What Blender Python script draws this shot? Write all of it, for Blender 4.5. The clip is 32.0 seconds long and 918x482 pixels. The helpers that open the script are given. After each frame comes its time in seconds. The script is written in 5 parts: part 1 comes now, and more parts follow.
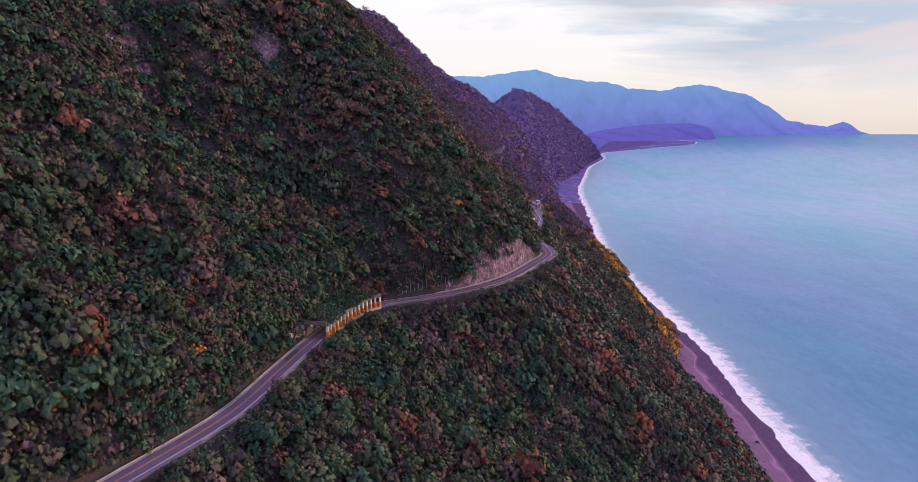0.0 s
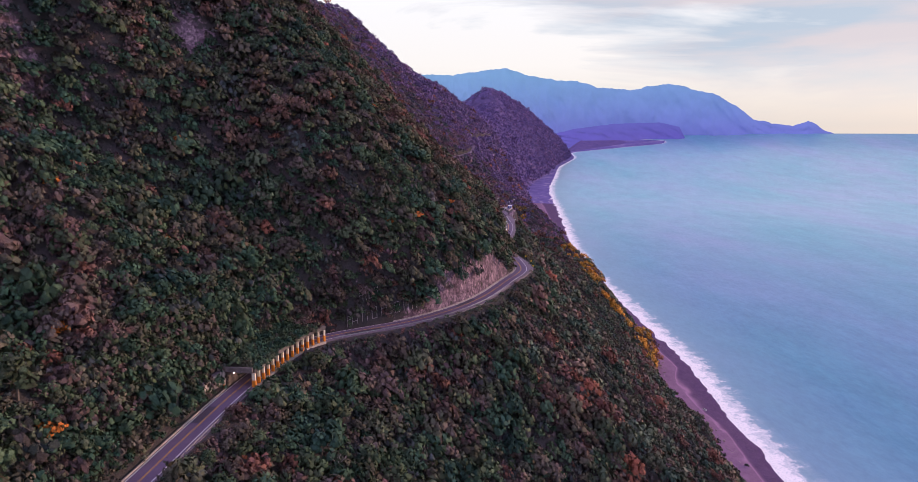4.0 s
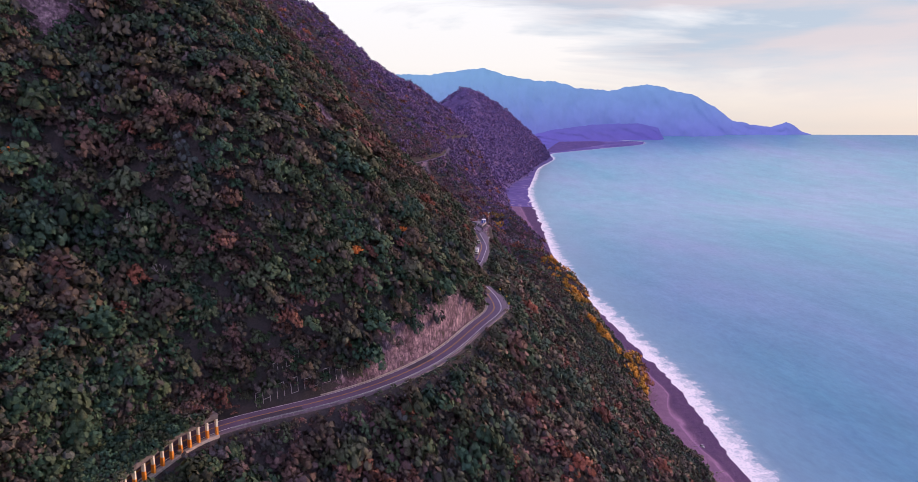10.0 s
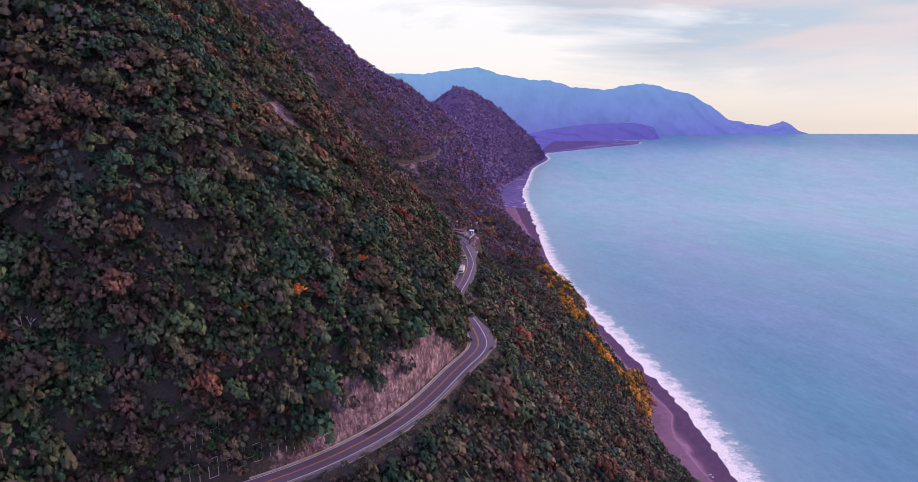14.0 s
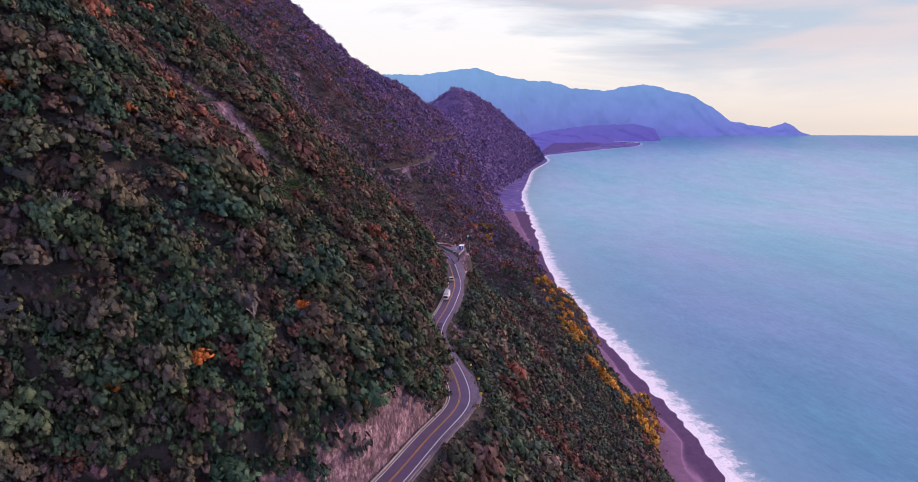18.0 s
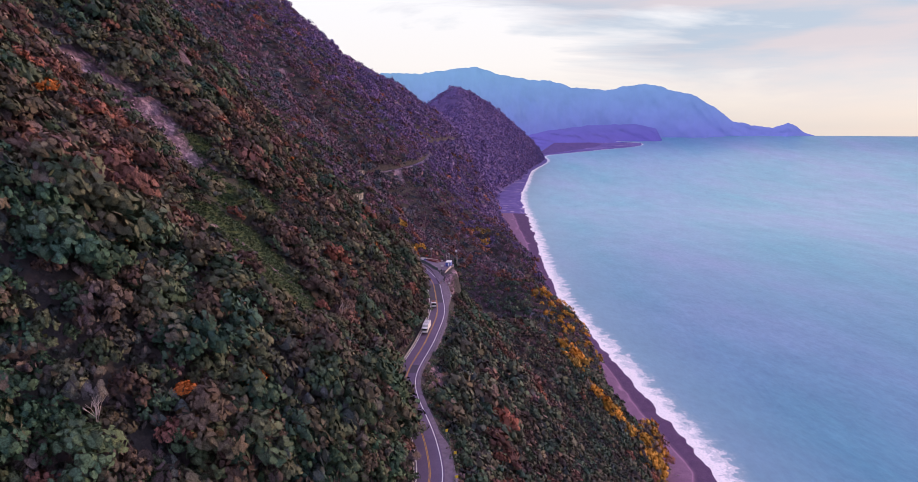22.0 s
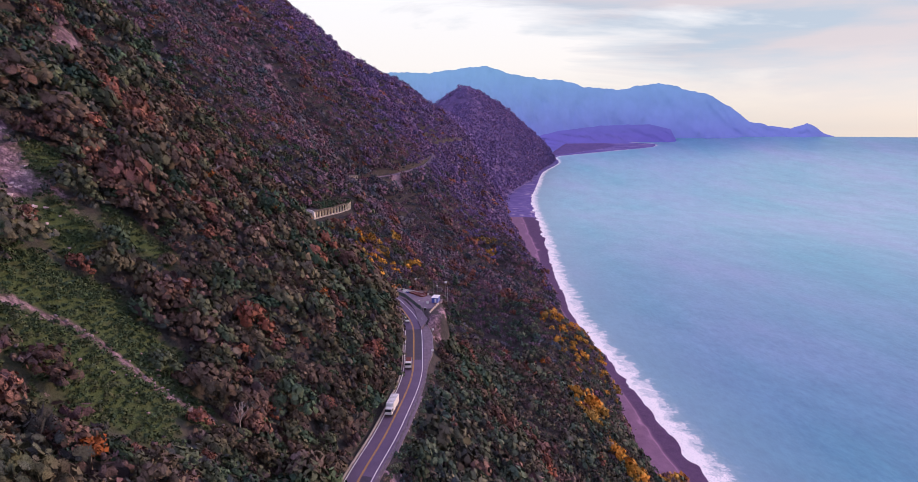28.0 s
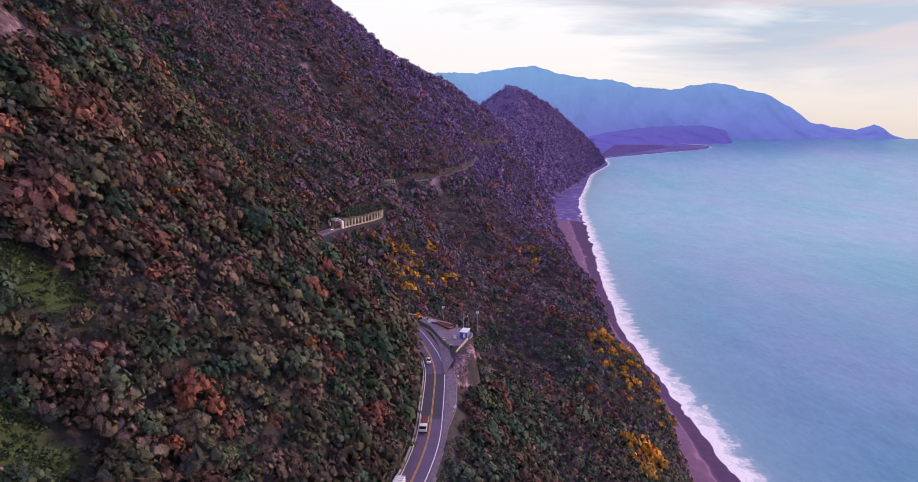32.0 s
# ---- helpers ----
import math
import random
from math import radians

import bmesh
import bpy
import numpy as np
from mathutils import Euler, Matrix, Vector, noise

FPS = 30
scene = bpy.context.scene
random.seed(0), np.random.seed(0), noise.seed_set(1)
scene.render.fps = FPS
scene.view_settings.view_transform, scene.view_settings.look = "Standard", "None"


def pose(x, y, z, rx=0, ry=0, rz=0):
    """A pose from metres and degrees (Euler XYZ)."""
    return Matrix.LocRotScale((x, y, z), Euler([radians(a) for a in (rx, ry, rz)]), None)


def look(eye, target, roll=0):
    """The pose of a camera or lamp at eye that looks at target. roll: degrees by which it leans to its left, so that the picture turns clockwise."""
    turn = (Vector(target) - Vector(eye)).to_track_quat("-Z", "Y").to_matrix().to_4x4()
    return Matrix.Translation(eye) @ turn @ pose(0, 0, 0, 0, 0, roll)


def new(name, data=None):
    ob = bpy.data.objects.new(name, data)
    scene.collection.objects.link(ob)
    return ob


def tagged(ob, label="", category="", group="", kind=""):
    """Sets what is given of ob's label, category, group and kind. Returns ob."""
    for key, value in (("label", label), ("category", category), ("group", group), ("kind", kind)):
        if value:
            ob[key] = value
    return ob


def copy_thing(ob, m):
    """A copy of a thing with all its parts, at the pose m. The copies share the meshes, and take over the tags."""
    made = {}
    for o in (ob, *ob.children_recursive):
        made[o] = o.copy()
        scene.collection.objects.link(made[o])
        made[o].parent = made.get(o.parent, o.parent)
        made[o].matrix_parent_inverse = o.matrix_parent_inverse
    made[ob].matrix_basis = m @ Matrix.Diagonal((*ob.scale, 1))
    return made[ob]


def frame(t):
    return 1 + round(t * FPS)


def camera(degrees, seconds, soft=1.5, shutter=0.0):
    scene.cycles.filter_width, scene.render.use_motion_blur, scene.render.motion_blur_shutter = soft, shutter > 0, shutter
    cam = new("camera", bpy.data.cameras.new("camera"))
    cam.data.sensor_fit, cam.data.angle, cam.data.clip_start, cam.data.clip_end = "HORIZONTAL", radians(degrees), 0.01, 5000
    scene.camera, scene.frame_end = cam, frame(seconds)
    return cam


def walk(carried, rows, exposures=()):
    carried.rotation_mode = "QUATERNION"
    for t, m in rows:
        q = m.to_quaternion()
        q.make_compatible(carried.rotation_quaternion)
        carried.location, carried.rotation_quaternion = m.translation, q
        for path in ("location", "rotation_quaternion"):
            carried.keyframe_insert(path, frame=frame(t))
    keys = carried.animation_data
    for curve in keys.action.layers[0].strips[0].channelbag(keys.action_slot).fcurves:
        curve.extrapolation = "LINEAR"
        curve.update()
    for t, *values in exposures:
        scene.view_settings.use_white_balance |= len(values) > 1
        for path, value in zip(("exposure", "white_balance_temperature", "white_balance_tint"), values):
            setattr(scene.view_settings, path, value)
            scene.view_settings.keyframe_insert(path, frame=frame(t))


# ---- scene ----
cam = camera(70.7, 32.0, soft=0.65)

# seconds, eye, heading to the left of +y, pitch, roll
PATH = [
    (0, (-1.26, -19.71, 278.23), 0.18, -9.86, -0.08),
    (1, (-0.46, -6.54, 278.06), 0.09, -9.87, -0.03),
    (2, (0.65, 6.54, 278.06), -0.02, -9.86, 0.01),
    (2.5, (1.31, 13.05, 278.11), -0.28, -9.89, -0.02),
    (3, (2.04, 19.54, 278.20), -0.96, -9.91, -0.03),
    (3.5, (2.82, 26.00, 278.31), -1.78, -9.93, -0.05),
    (5.5, (6.50, 51.64, 278.96), -3.18, -9.92, -0.07),
    (6, (7.54, 58.00, 279.16), -3.30, -9.91, -0.09),
    (7, (9.74, 70.66, 279.60), -3.46, -9.88, -0.07),
    (8, (12.08, 83.25, 280.06), -3.56, -9.89, -0.07),
    (9, (14.54, 95.78, 280.54), -3.99, -9.91, -0.01),
    (10, (17.12, 108.27, 281.02), -4.26, -9.91, 0.01),
    (11, (19.79, 120.72, 281.49), -4.42, -9.92, -0.08),
    (12, (22.55, 133.16, 281.95), -4.51, -9.93, -0.13),
    (13, (25.37, 145.58, 282.39), -4.59, -9.95, -0.13),
    (14, (28.26, 158.02, 282.80), -4.68, -9.96, -0.09),
    (17, (37.18, 195.47, 283.85), -4.72, -9.90, 0.00),
    (18, (40.21, 208.04, 284.15), -4.70, -9.85, -0.11),
    (19, (43.25, 220.66, 284.42), -4.71, -9.86, -0.07),
    (20, (46.29, 233.33, 284.67), -4.69, -9.92, -0.10),
    (21, (49.32, 246.05, 284.90), -4.73, -9.95, -0.02),
    (22, (52.32, 258.81, 285.12), -4.70, -9.90, 0.03),
    (23, (55.29, 271.61, 285.33), -4.64, -9.89, 0.05),
    (24, (58.19, 284.43, 285.54), -4.58, -9.87, -0.02),
    (25, (61.03, 297.24, 285.76), -4.55, -9.88, -0.02),
    (27.5, (67.64, 329.09, 286.37), -4.14, -9.91, 0.05),
    (28, (68.86, 335.39, 286.50), -3.74, -9.90, 0.09),
    (28.5, (70.03, 341.66, 286.65), -3.00, -9.89, 0.16),
    (29, (71.16, 347.88, 286.80), -2.11, -9.89, 0.21),
    (29.5, (72.23, 354.05, 286.97), -1.25, -9.89, 0.29),
    (30, (73.25, 360.17, 287.14), -0.65, -9.87, 0.27),
    (30.5, (74.21, 366.22, 287.32), -0.26, -9.87, 0.25),
    (31, (75.10, 372.20, 287.52), -0.00, -9.88, 0.25),
    (31.5, (75.92, 378.10, 287.72), 0.21, -9.88, 0.22),
    (32, (76.66, 383.91, 287.94), 0.37, -9.87, 0.20),
]


def eye_pose(eye, yaw, pitch, roll):
    a, b = radians(yaw), radians(pitch)
    ahead = Vector((-math.sin(a) * math.cos(b), math.cos(a) * math.cos(b), math.sin(b)))
    return look(eye, Vector(eye) + 100 * ahead, roll)


walk(cam, [(t, eye_pose(eye, yaw, pitch, roll)) for t, eye, yaw, pitch, roll in PATH], exposures=[(0, 0.0, 6350, 15), (32, 0.0, 6350, 15)])

# ---------------------------------------------------------------- light
SUN_AZIMUTH, SUN_ELEVATION = 66.0, 8.0     # degrees to the right of +y, above the sea

world = bpy.data.worlds.new("world")
scene.world = world
world.use_nodes = True
wn, wl = world.node_tree.nodes, world.node_tree.links
wn.clear()


def wnode(kind, **values):
    n = wn.new(kind)
    for key, value in values.items():
        n.inputs[key].default_value = value
    return n


w_out, w_bg = wnode("ShaderNodeOutputWorld"), wnode("ShaderNodeBackground", Strength=1.0)
w_sky = wnode("ShaderNodeTexSky")
w_sky.sky_type, w_sky.sun_disc = "NISHITA", False
w_sky.sun_elevation, w_sky.sun_rotation = radians(SUN_ELEVATION), radians(SUN_AZIMUTH)
w_dim = wnode("ShaderNodeMix"); w_dim.data_type, w_dim.blend_type = "RGBA", "MULTIPLY"
w_dim.inputs[0].default_value, w_dim.inputs[7].default_value = 1.0, (0.10, 0.10, 0.11, 1)
wl.new(w_sky.outputs[0], w_dim.inputs[6])
w_tc, w_map = wnode("ShaderNodeTexCoord"), wnode("ShaderNodeMapping")
w_map.inputs["Scale"].default_value = (1.0, 1.0, 6.5)
w_map.inputs["Location"].default_value = (0.35, 0.1, 0.0)
wl.new(w_tc.outputs["Generated"], w_map.inputs["Vector"])
w_noise = wnode("ShaderNodeTexNoise", Scale=2.3, Detail=8.0, Roughness=0.55, Distortion=0.5)
wl.new(w_map.outputs[0], w_noise.inputs["Vector"])
# cloud colour: pale cream low down, near white higher, with lilac-grey undersides
w_sep = wnode("ShaderNodeSeparateXYZ")
wl.new(w_tc.outputs["Generated"], w_sep.inputs[0])
w_low = wnode("ShaderNodeValToRGB")
w_low.color_ramp.elements[0].position, w_low.color_ramp.elements[0].color = 0.0, (0.86, 0.78, 0.68, 1)
w_low.color_ramp.elements[1].position, w_low.color_ramp.elements[1].color = 0.45, (1.06, 0.85, 1.42, 1)
e = w_low.color_ramp.elements.new(0.09); e.color = (1.04, 1.0, 0.94, 1)
e = w_low.color_ramp.elements.new(0.20); e.color = (1.05, 1.06, 1.06, 1)
wl.new(w_sep.outputs[2], w_low.inputs[0])
w_fac = wnode("ShaderNodeValToRGB")
w_fac.color_ramp.elements[0].position, w_fac.color_ramp.elements[0].color = 0.56, (0, 0, 0, 1)
w_fac.color_ramp.elements[1].position, w_fac.color_ramp.elements[1].color = 0.71, (1, 1, 1, 1)
w_side = wnode("ShaderNodeMath"); w_side.operation = "MULTIPLY_ADD"
w_side.inputs[1].default_value = 0.48
wl.new(w_sep.outputs[0], w_side.inputs[0]); wl.new(w_noise.outputs[0], w_side.inputs[2])
wl.new(w_side.outputs[0], w_fac.inputs[0])
w_grey = wnode("ShaderNodeMix"); w_grey.data_type = "RGBA"
w_thin = wnode("ShaderNodeMapRange")
w_thin.inputs[1].default_value, w_thin.inputs[2].default_value, w_thin.inputs[3].default_value = 0.02, 0.11, 0.15
wl.new(w_sep.outputs[2], w_thin.inputs[0])
w_bank = wnode("ShaderNodeMath"); w_bank.operation = "MULTIPLY"
wl.new(w_fac.outputs[0], w_bank.inputs[0]); wl.new(w_thin.outputs[0], w_bank.inputs[1])
# pink and blue-grey breaks within the cloud bank
w_tone = wnode("ShaderNodeTexNoise", Scale=3.4, Detail=6.0, Roughness=0.55)
wl.new(w_map.outputs[0], w_tone.inputs["Vector"])
w_tint = wnode("ShaderNodeValToRGB")
w_tint.color_ramp.elements[0].position, w_tint.color_ramp.elements[0].color = 0.40, (0.54, 0.64, 0.74, 1)
w_tint.color_ramp.elements[1].position, w_tint.color_ramp.elements[1].color = 0.58, (0.76, 0.70, 0.72, 1)
wl.new(w_tone.outputs[0], w_tint.inputs[0]); wl.new(w_tint.outputs[0], w_grey.inputs[7])
wl.new(w_bank.outputs[0], w_grey.inputs[0]); wl.new(w_low.outputs[0], w_grey.inputs[6])
w_mix = wnode("ShaderNodeMix"); w_mix.data_type = "RGBA"; w_mix.inputs[0].default_value = 0.92
wl.new(w_dim.outputs[2], w_mix.inputs[6]); wl.new(w_grey.outputs[2], w_mix.inputs[7])
wl.new(w_mix.outputs[2], w_bg.inputs["Color"]); wl.new(w_bg.outputs[0], w_out.inputs[0])

sun = new("sun", bpy.data.lights.new("sun", "SUN"))
sun.data.energy, sun.data.angle, sun.data.color = 3.7, radians(8.0), (1.0, 0.60, 0.40)
sa, se = radians(SUN_AZIMUTH), radians(SUN_ELEVATION)
sun.matrix_world = look((0, 0, 900), (0 - math.sin(sa) * math.cos(se), -math.cos(sa) * math.cos(se), 900 - math.sin(se)))

# ---------------------------------------------------------------- shape of the coast
# road centre line: x, y, z
ROAD = [(-130, 40, 186), (-112, 90, 186), (-92, 137, 187), (-76, 180, 187), (-70, 216, 188), (-65, 251, 188), (-48, 298, 190), (-12, 318, 190), (3, 327, 191),
        (27, 353, 192), (47, 392, 193), (58, 415, 194), (57, 433, 195), (51, 477, 196), (60, 518, 198), (67, 566, 199), (67, 605, 200),
        (57, 644, 203), (20, 700, 205), (-30, 760, 207), (-38, 819, 208), (-24, 880, 211), (3, 930, 214), (-10, 1040, 218), (-20, 1114, 221),
        (39, 1218, 225), (80, 1330, 230), (90, 1400, 232), (98, 1490, 237), (92, 1600, 242), (66, 1730, 245), (129, 1910, 249), (205, 2225, 254)]
# y, x of the slope's foot, x of the water's edge
FOOT = [(-600, 190, 250), (300, 215, 270), (462, 237, 284), (545, 249, 285), (580, 255, 286), (602, 253, 288), (622, 246, 290), (648, 240, 294), (688, 238, 298), (704, 242, 300), (724, 256, 302), (742, 268, 304), (768, 266, 306), (850, 262, 306), (950, 269, 308),
        (1200, 278, 306), (1450, 285, 325), (1808, 318, 372), (2162, 338, 424), (2829, 403, 514), (3428, 555, 636), (3949, 715, 755), (4463, 830, 865),
        (6000, 1270, 1310), (7000, 1450, 1500), (8300, 2050, 2270), (11000, 3300, 3950), (13000, 3900, 4700)]
# y, height at which the mountain side rounds off
CREST = [(-600, 520), (900, 540), (1384, 515), (1700, 480), (2100, 395), (2300, 330), (2650, 330), (3100, 325), (3600, 395), (4000, 520), (4400, 485), (5000, 420),
         (5600, 300), (6200, 150), (7000, 20), (8000, 9), (13000, 9)]
# spurs on the seaward slope: from x, y to x, y, half width on the near and on the far side, height that they add
SPURS = [(75, 670, 238, 700, 46, 56, 45), (96, 545, 250, 563, 48, 48, -30), (103, 915, 271, 922, 70, 70, 40), (100, 1010, 276, 1090, 60, 60, 26), (150, 1240, 285, 1300, 60, 60, 36),
         (225, 722, 278, 752, 18, 18, 31)]
# knolls and hollows on the slope above the road: x, y, reach, rise
KNOLLS = [(-112, 345, 40, -40), (-145, 288, 25, -26), (-130, 198, 36, -22), (-70, 328, 24, -12), (-84, 759, 60, 32), (-85, 1110, 75, 22)]
MID = np.array((50.0, 180.0, 284.0))      # about this point the far distance is drawn together


def spline(points, at):
    """Smooth curve through points of growing first value, with slopes that never overshoot."""
    p = np.array(points, float)
    s, v = p[:, 0], p[:, 1]
    d = np.diff(v) / np.diff(s)
    m = np.r_[d[0], np.where(d[1:] * d[:-1] > 0, 2 * d[1:] * d[:-1] / (d[1:] + d[:-1] + 1e-12), 0), d[-1]]
    at = np.clip(at, s[0], s[-1])
    i = np.clip(np.searchsorted(s, at, side="right") - 1, 0, len(s) - 2)
    h = s[i + 1] - s[i]
    t = (at - s[i]) / h
    return (2 * t**3 - 3 * t**2 + 1) * v[i] + (t**3 - 2 * t**2 + t) * h * m[i] + (3 * t**2 - 2 * t**3) * v[i + 1] + (t**3 - t**2) * h * m[i + 1]


def lattice(ix, iy, seed):
    h = (ix.astype(np.int64) * 374761393 + iy.astype(np.int64) * 668265263 + seed * 1274126177) & 0x7FFFFFFF
    h = ((h ^ (h >> 13)) * 1274126177) & 0x7FFFFFFF
    return ((h ^ (h >> 16)) & 0xFFFF) / 32767.5 - 1.0


def noise2(x, y, seed=0):
    """Smooth noise from -1 to 1, one cell a unit."""
    x, y = np.broadcast_arrays(np.asarray(x, float), np.asarray(y, float))
    ix, iy = np.floor(x), np.floor(y)
    fx, fy = x - ix, y - iy
    fx, fy = fx * fx * (3 - 2 * fx), fy * fy * (3 - 2 * fy)
    a, b = lattice(ix, iy, seed), lattice(ix + 1, iy, seed)
    c, d = lattice(ix, iy + 1, seed), lattice(ix + 1, iy + 1, seed)
    return (a + (b - a) * fx) * (1 - fy) + (c + (d - c) * fx) * fy


def fbm(x, y, octaves=4, seed=0):
    total, amp, norm = 0.0, 1.0, 0.0
    for k in range(octaves):
        total = total + amp * noise2(x * 2**k, y * 2**k, seed + 17 * k)
        norm += amp
        amp *= 0.5
    return total / norm


ROAD_Y = np.arange(40.0, 2226.0, 1.0)
_rx, _rz = spline([(y, x) for x, y, z in ROAD], ROAD_Y), spline([(y, z) for x, y, z in ROAD], ROAD_Y)
_k = np.exp(-0.5 * (np.arange(-18, 19) / 6.0) ** 2)
_k /= _k.sum()
ROAD_X = np.convolve(np.pad(_rx, 18, mode="reflect", reflect_type="odd"), _k, "valid")
ROAD_Z = np.convolve(np.pad(_rz, 18, mode="reflect", reflect_type="odd"), _k, "valid")
_k2 = np.exp(-0.5 * (np.arange(-240, 241) / 80.0) ** 2)
_k2 /= _k2.sum()
ROAD_WIDE = np.convolve(np.pad(ROAD_X, 240, mode="reflect", reflect_type="odd"), _k2, "valid")
ROAD_SLANT = np.sqrt(1 + np.gradient(ROAD_X) ** 2)


def foot_x(y):
    return spline([(a, b) for a, b, c in FOOT], y)


def shore_x(y):
    return spline([(a, c) for a, b, c in FOOT], y) + 2.5 * noise2(y / 37.0, 0 * y, 5) + 1.2 * noise2(y / 11.0, 0 * y, 6)


def smooth(a, b, v):
    t = np.clip((v - a) / (b - a), 0.0, 1.0)
    return t * t * (3 - 2 * t)


def road_x(y):
    """Where the road runs; past its visible end, a line that follows the foot."""
    far = np.interp(y, [2225, 2829, 3428, 3949, 5000, 6000, 7000, 13000], [205, 265, 425, 612, 890, 1210, 1450, 3000])
    near = np.interp(y, [-600, 40], [-300, -130])
    return np.where(y > 2225, far, np.where(y < 40, near, np.interp(y, ROAD_Y, ROAD_X)))


def road_z(y):
    far = np.interp(y, [2225, 3000, 5000, 6500, 7500], [254, 240, 220, 60, 6])
    return np.where(y > 2225, far, np.interp(y, ROAD_Y, ROAD_Z))


def road_slant(y):
    return np.interp(y, ROAD_Y, ROAD_SLANT)


def yard_reach(x, y):
    """Distance from the spine of the works yard on the outside of the bend."""
    best = np.full(np.shape(x), 1e9)
    for (ax, ay), (bx, by) in (((72, 622), (71, 641)), ((71, 641), (54, 666))):
        lx, ly = bx - ax, by - ay
        t = np.clip(((x - ax) * lx + (y - ay) * ly) / (lx * lx + ly * ly), 0, 1)
        best = np.minimum(best, np.hypot(x - ax - t * lx, y - ay - t * ly))
    return best


def ground(x, y):
    """Height of the land at x, y."""
    x, y = np.broadcast_arrays(np.asarray(x, float), np.asarray(y, float))
    rx, rz, fx, sx = road_x(y), road_z(y), foot_x(y), shore_x(y)
    wide = np.where((y > 40) & (y < 2225), np.interp(y, ROAD_Y, ROAD_WIDE), rx)
    k = road_slant(y)
    near = (y < 2300)
    half = np.where(near, np.where(y > 1000, 4.6, 6.0) * k, 2.0)
    half_up = np.where(near, np.where(y > 1000, 4.2, 5.2) * k, 2.0)
    steep = np.interp(y, [130, 165, 280, 296, 320, 396, 410, 430], [1.55, 2.5, 2.6, 4.8, 6.0, 6.0, 2.2, 1.55])
    lay = 1 + 0.6 * (k - 1)
    # above the road
    u0 = np.maximum(rx - half_up - x, 0)
    bend = smooth(20, 220, u0)
    u = np.maximum(u0 - 0.75 * bend * (rx - wide), 0)
    up = np.minimum(u / lay * steep, 32) + np.maximum(u - 32 * lay / steep, 0) * 1.04
    for kx, ky, reach, rise in KNOLLS:
        up = up + rise * np.exp(-((x - kx) ** 2 + (y - ky) ** 2) / reach**2) * smooth(2, 22, u0)
    gully = fbm(y / 46.0 + x / 400.0, x / 150.0, 3, 11)
    rough = fbm(y / 13.0, x / 17.0, 3, 23)
    grow = smooth(0, 60, u0)
    crest = spline(CREST, y) + 25 * fbm(y / 120.0, 0 * y, 3, 3)
    scale = np.where(y > 2300, np.clip(crest / 400.0, 0.03, 1.2), 1.0)
    up = up + grow * (16 * gully + 4 * rough) * scale
    bare = smooth(318, 330, y) * smooth(412, 400, y) * smooth(0.5, 3, u0) * smooth(14, 8, u0)
    up = up + bare * (2.4 * np.abs(fbm(y / 5.0, x / 3.5 + up / 7.0, 3, 51)) - 0.6) * 1.6
    z_up = rz + up
    z_up = z_up - 9.0 * smooth(540, 575, y) * smooth(690, 640, y) * smooth(8, 34, u0) * smooth(120, 60, u0)
    over = z_up - (crest - 50)
    z_up = np.where(over > 0, crest - 50 + 50 * np.tanh(np.maximum(over, 0) / 50.0) - (0.25 + 0.4 * smooth(2800, 3600, y)) * np.maximum(over - 50, 0), z_up)
    # below the road
    d = x - rx - half
    span = np.maximum(fx - rx - half, 5)
    f = np.clip(d / span, 0, 1)
    side = np.sin(np.pi * np.clip(f, 0, 1)) ** 0.7
    z_down = rz - 0.4 + (4.0 - rz) * (f + 0.025 * np.sin(2 * np.pi * f)) + side * (11 * fbm(y / 40.0 + x / 200.0, x / 110.0, 3, 31) + 3.5 * fbm(y / 12.0, x / 15.0, 3, 41)) * scale
    z_down = z_down + side * 26 * smooth(1350, 1700, y) * fbm(y / 105.0 + x / 500.0, x / 420.0, 3, 81)
    for ax, ay, bx, by, wide_near, wide_far, high in SPURS:
        lx, ly = bx - ax, by - ay
        t = ((x - ax) * lx + (y - ay) * ly) / (lx * lx + ly * ly)
        off = ((x - ax) * ly - (y - ay) * lx) / math.hypot(lx, ly)
        flank = np.where(off > 0, off / wide_near, off / wide_far)
        z_down = z_down + high * smooth(0.0, 0.5, t) * smooth(1.08, 0.75, t) * np.exp(-flank**2) * smooth(0, 0.12, f) * smooth(1.0, 0.93, f)
    lot = smooth(12.5, 9.5, yard_reach(x, y)) * (d > -2)
    z_down = z_down * (1 - lot) + 202.6 * lot
    # lid between the two far rock sheds, shaped to hide road from the camera
    lid = 8.5 * smooth(930, 940, y) * smooth(1114, 1104, y)
    z_up = z_up + lid * np.exp(-u0 / 14.0)
    z_down = z_down + lid * np.exp(-np.maximum(d, 0) / 12.0)
    # beach and sea bed
    b = (x - fx) / np.maximum(sx - fx, 3)
    z_beach = 4.0 - 4.0 * b + 0.5 * np.sin(np.clip(b, 0, 1) * np.pi) + 0.25 * noise2(x / 6.0, y / 9.0, 8) * (b > 0.05)
    z = np.where(x < rx - half_up, z_up, np.where(x <= rx + half, rz - 0.35 + lid, np.where(x < fx, z_down, np.maximum(z_beach, -14))))
    return z


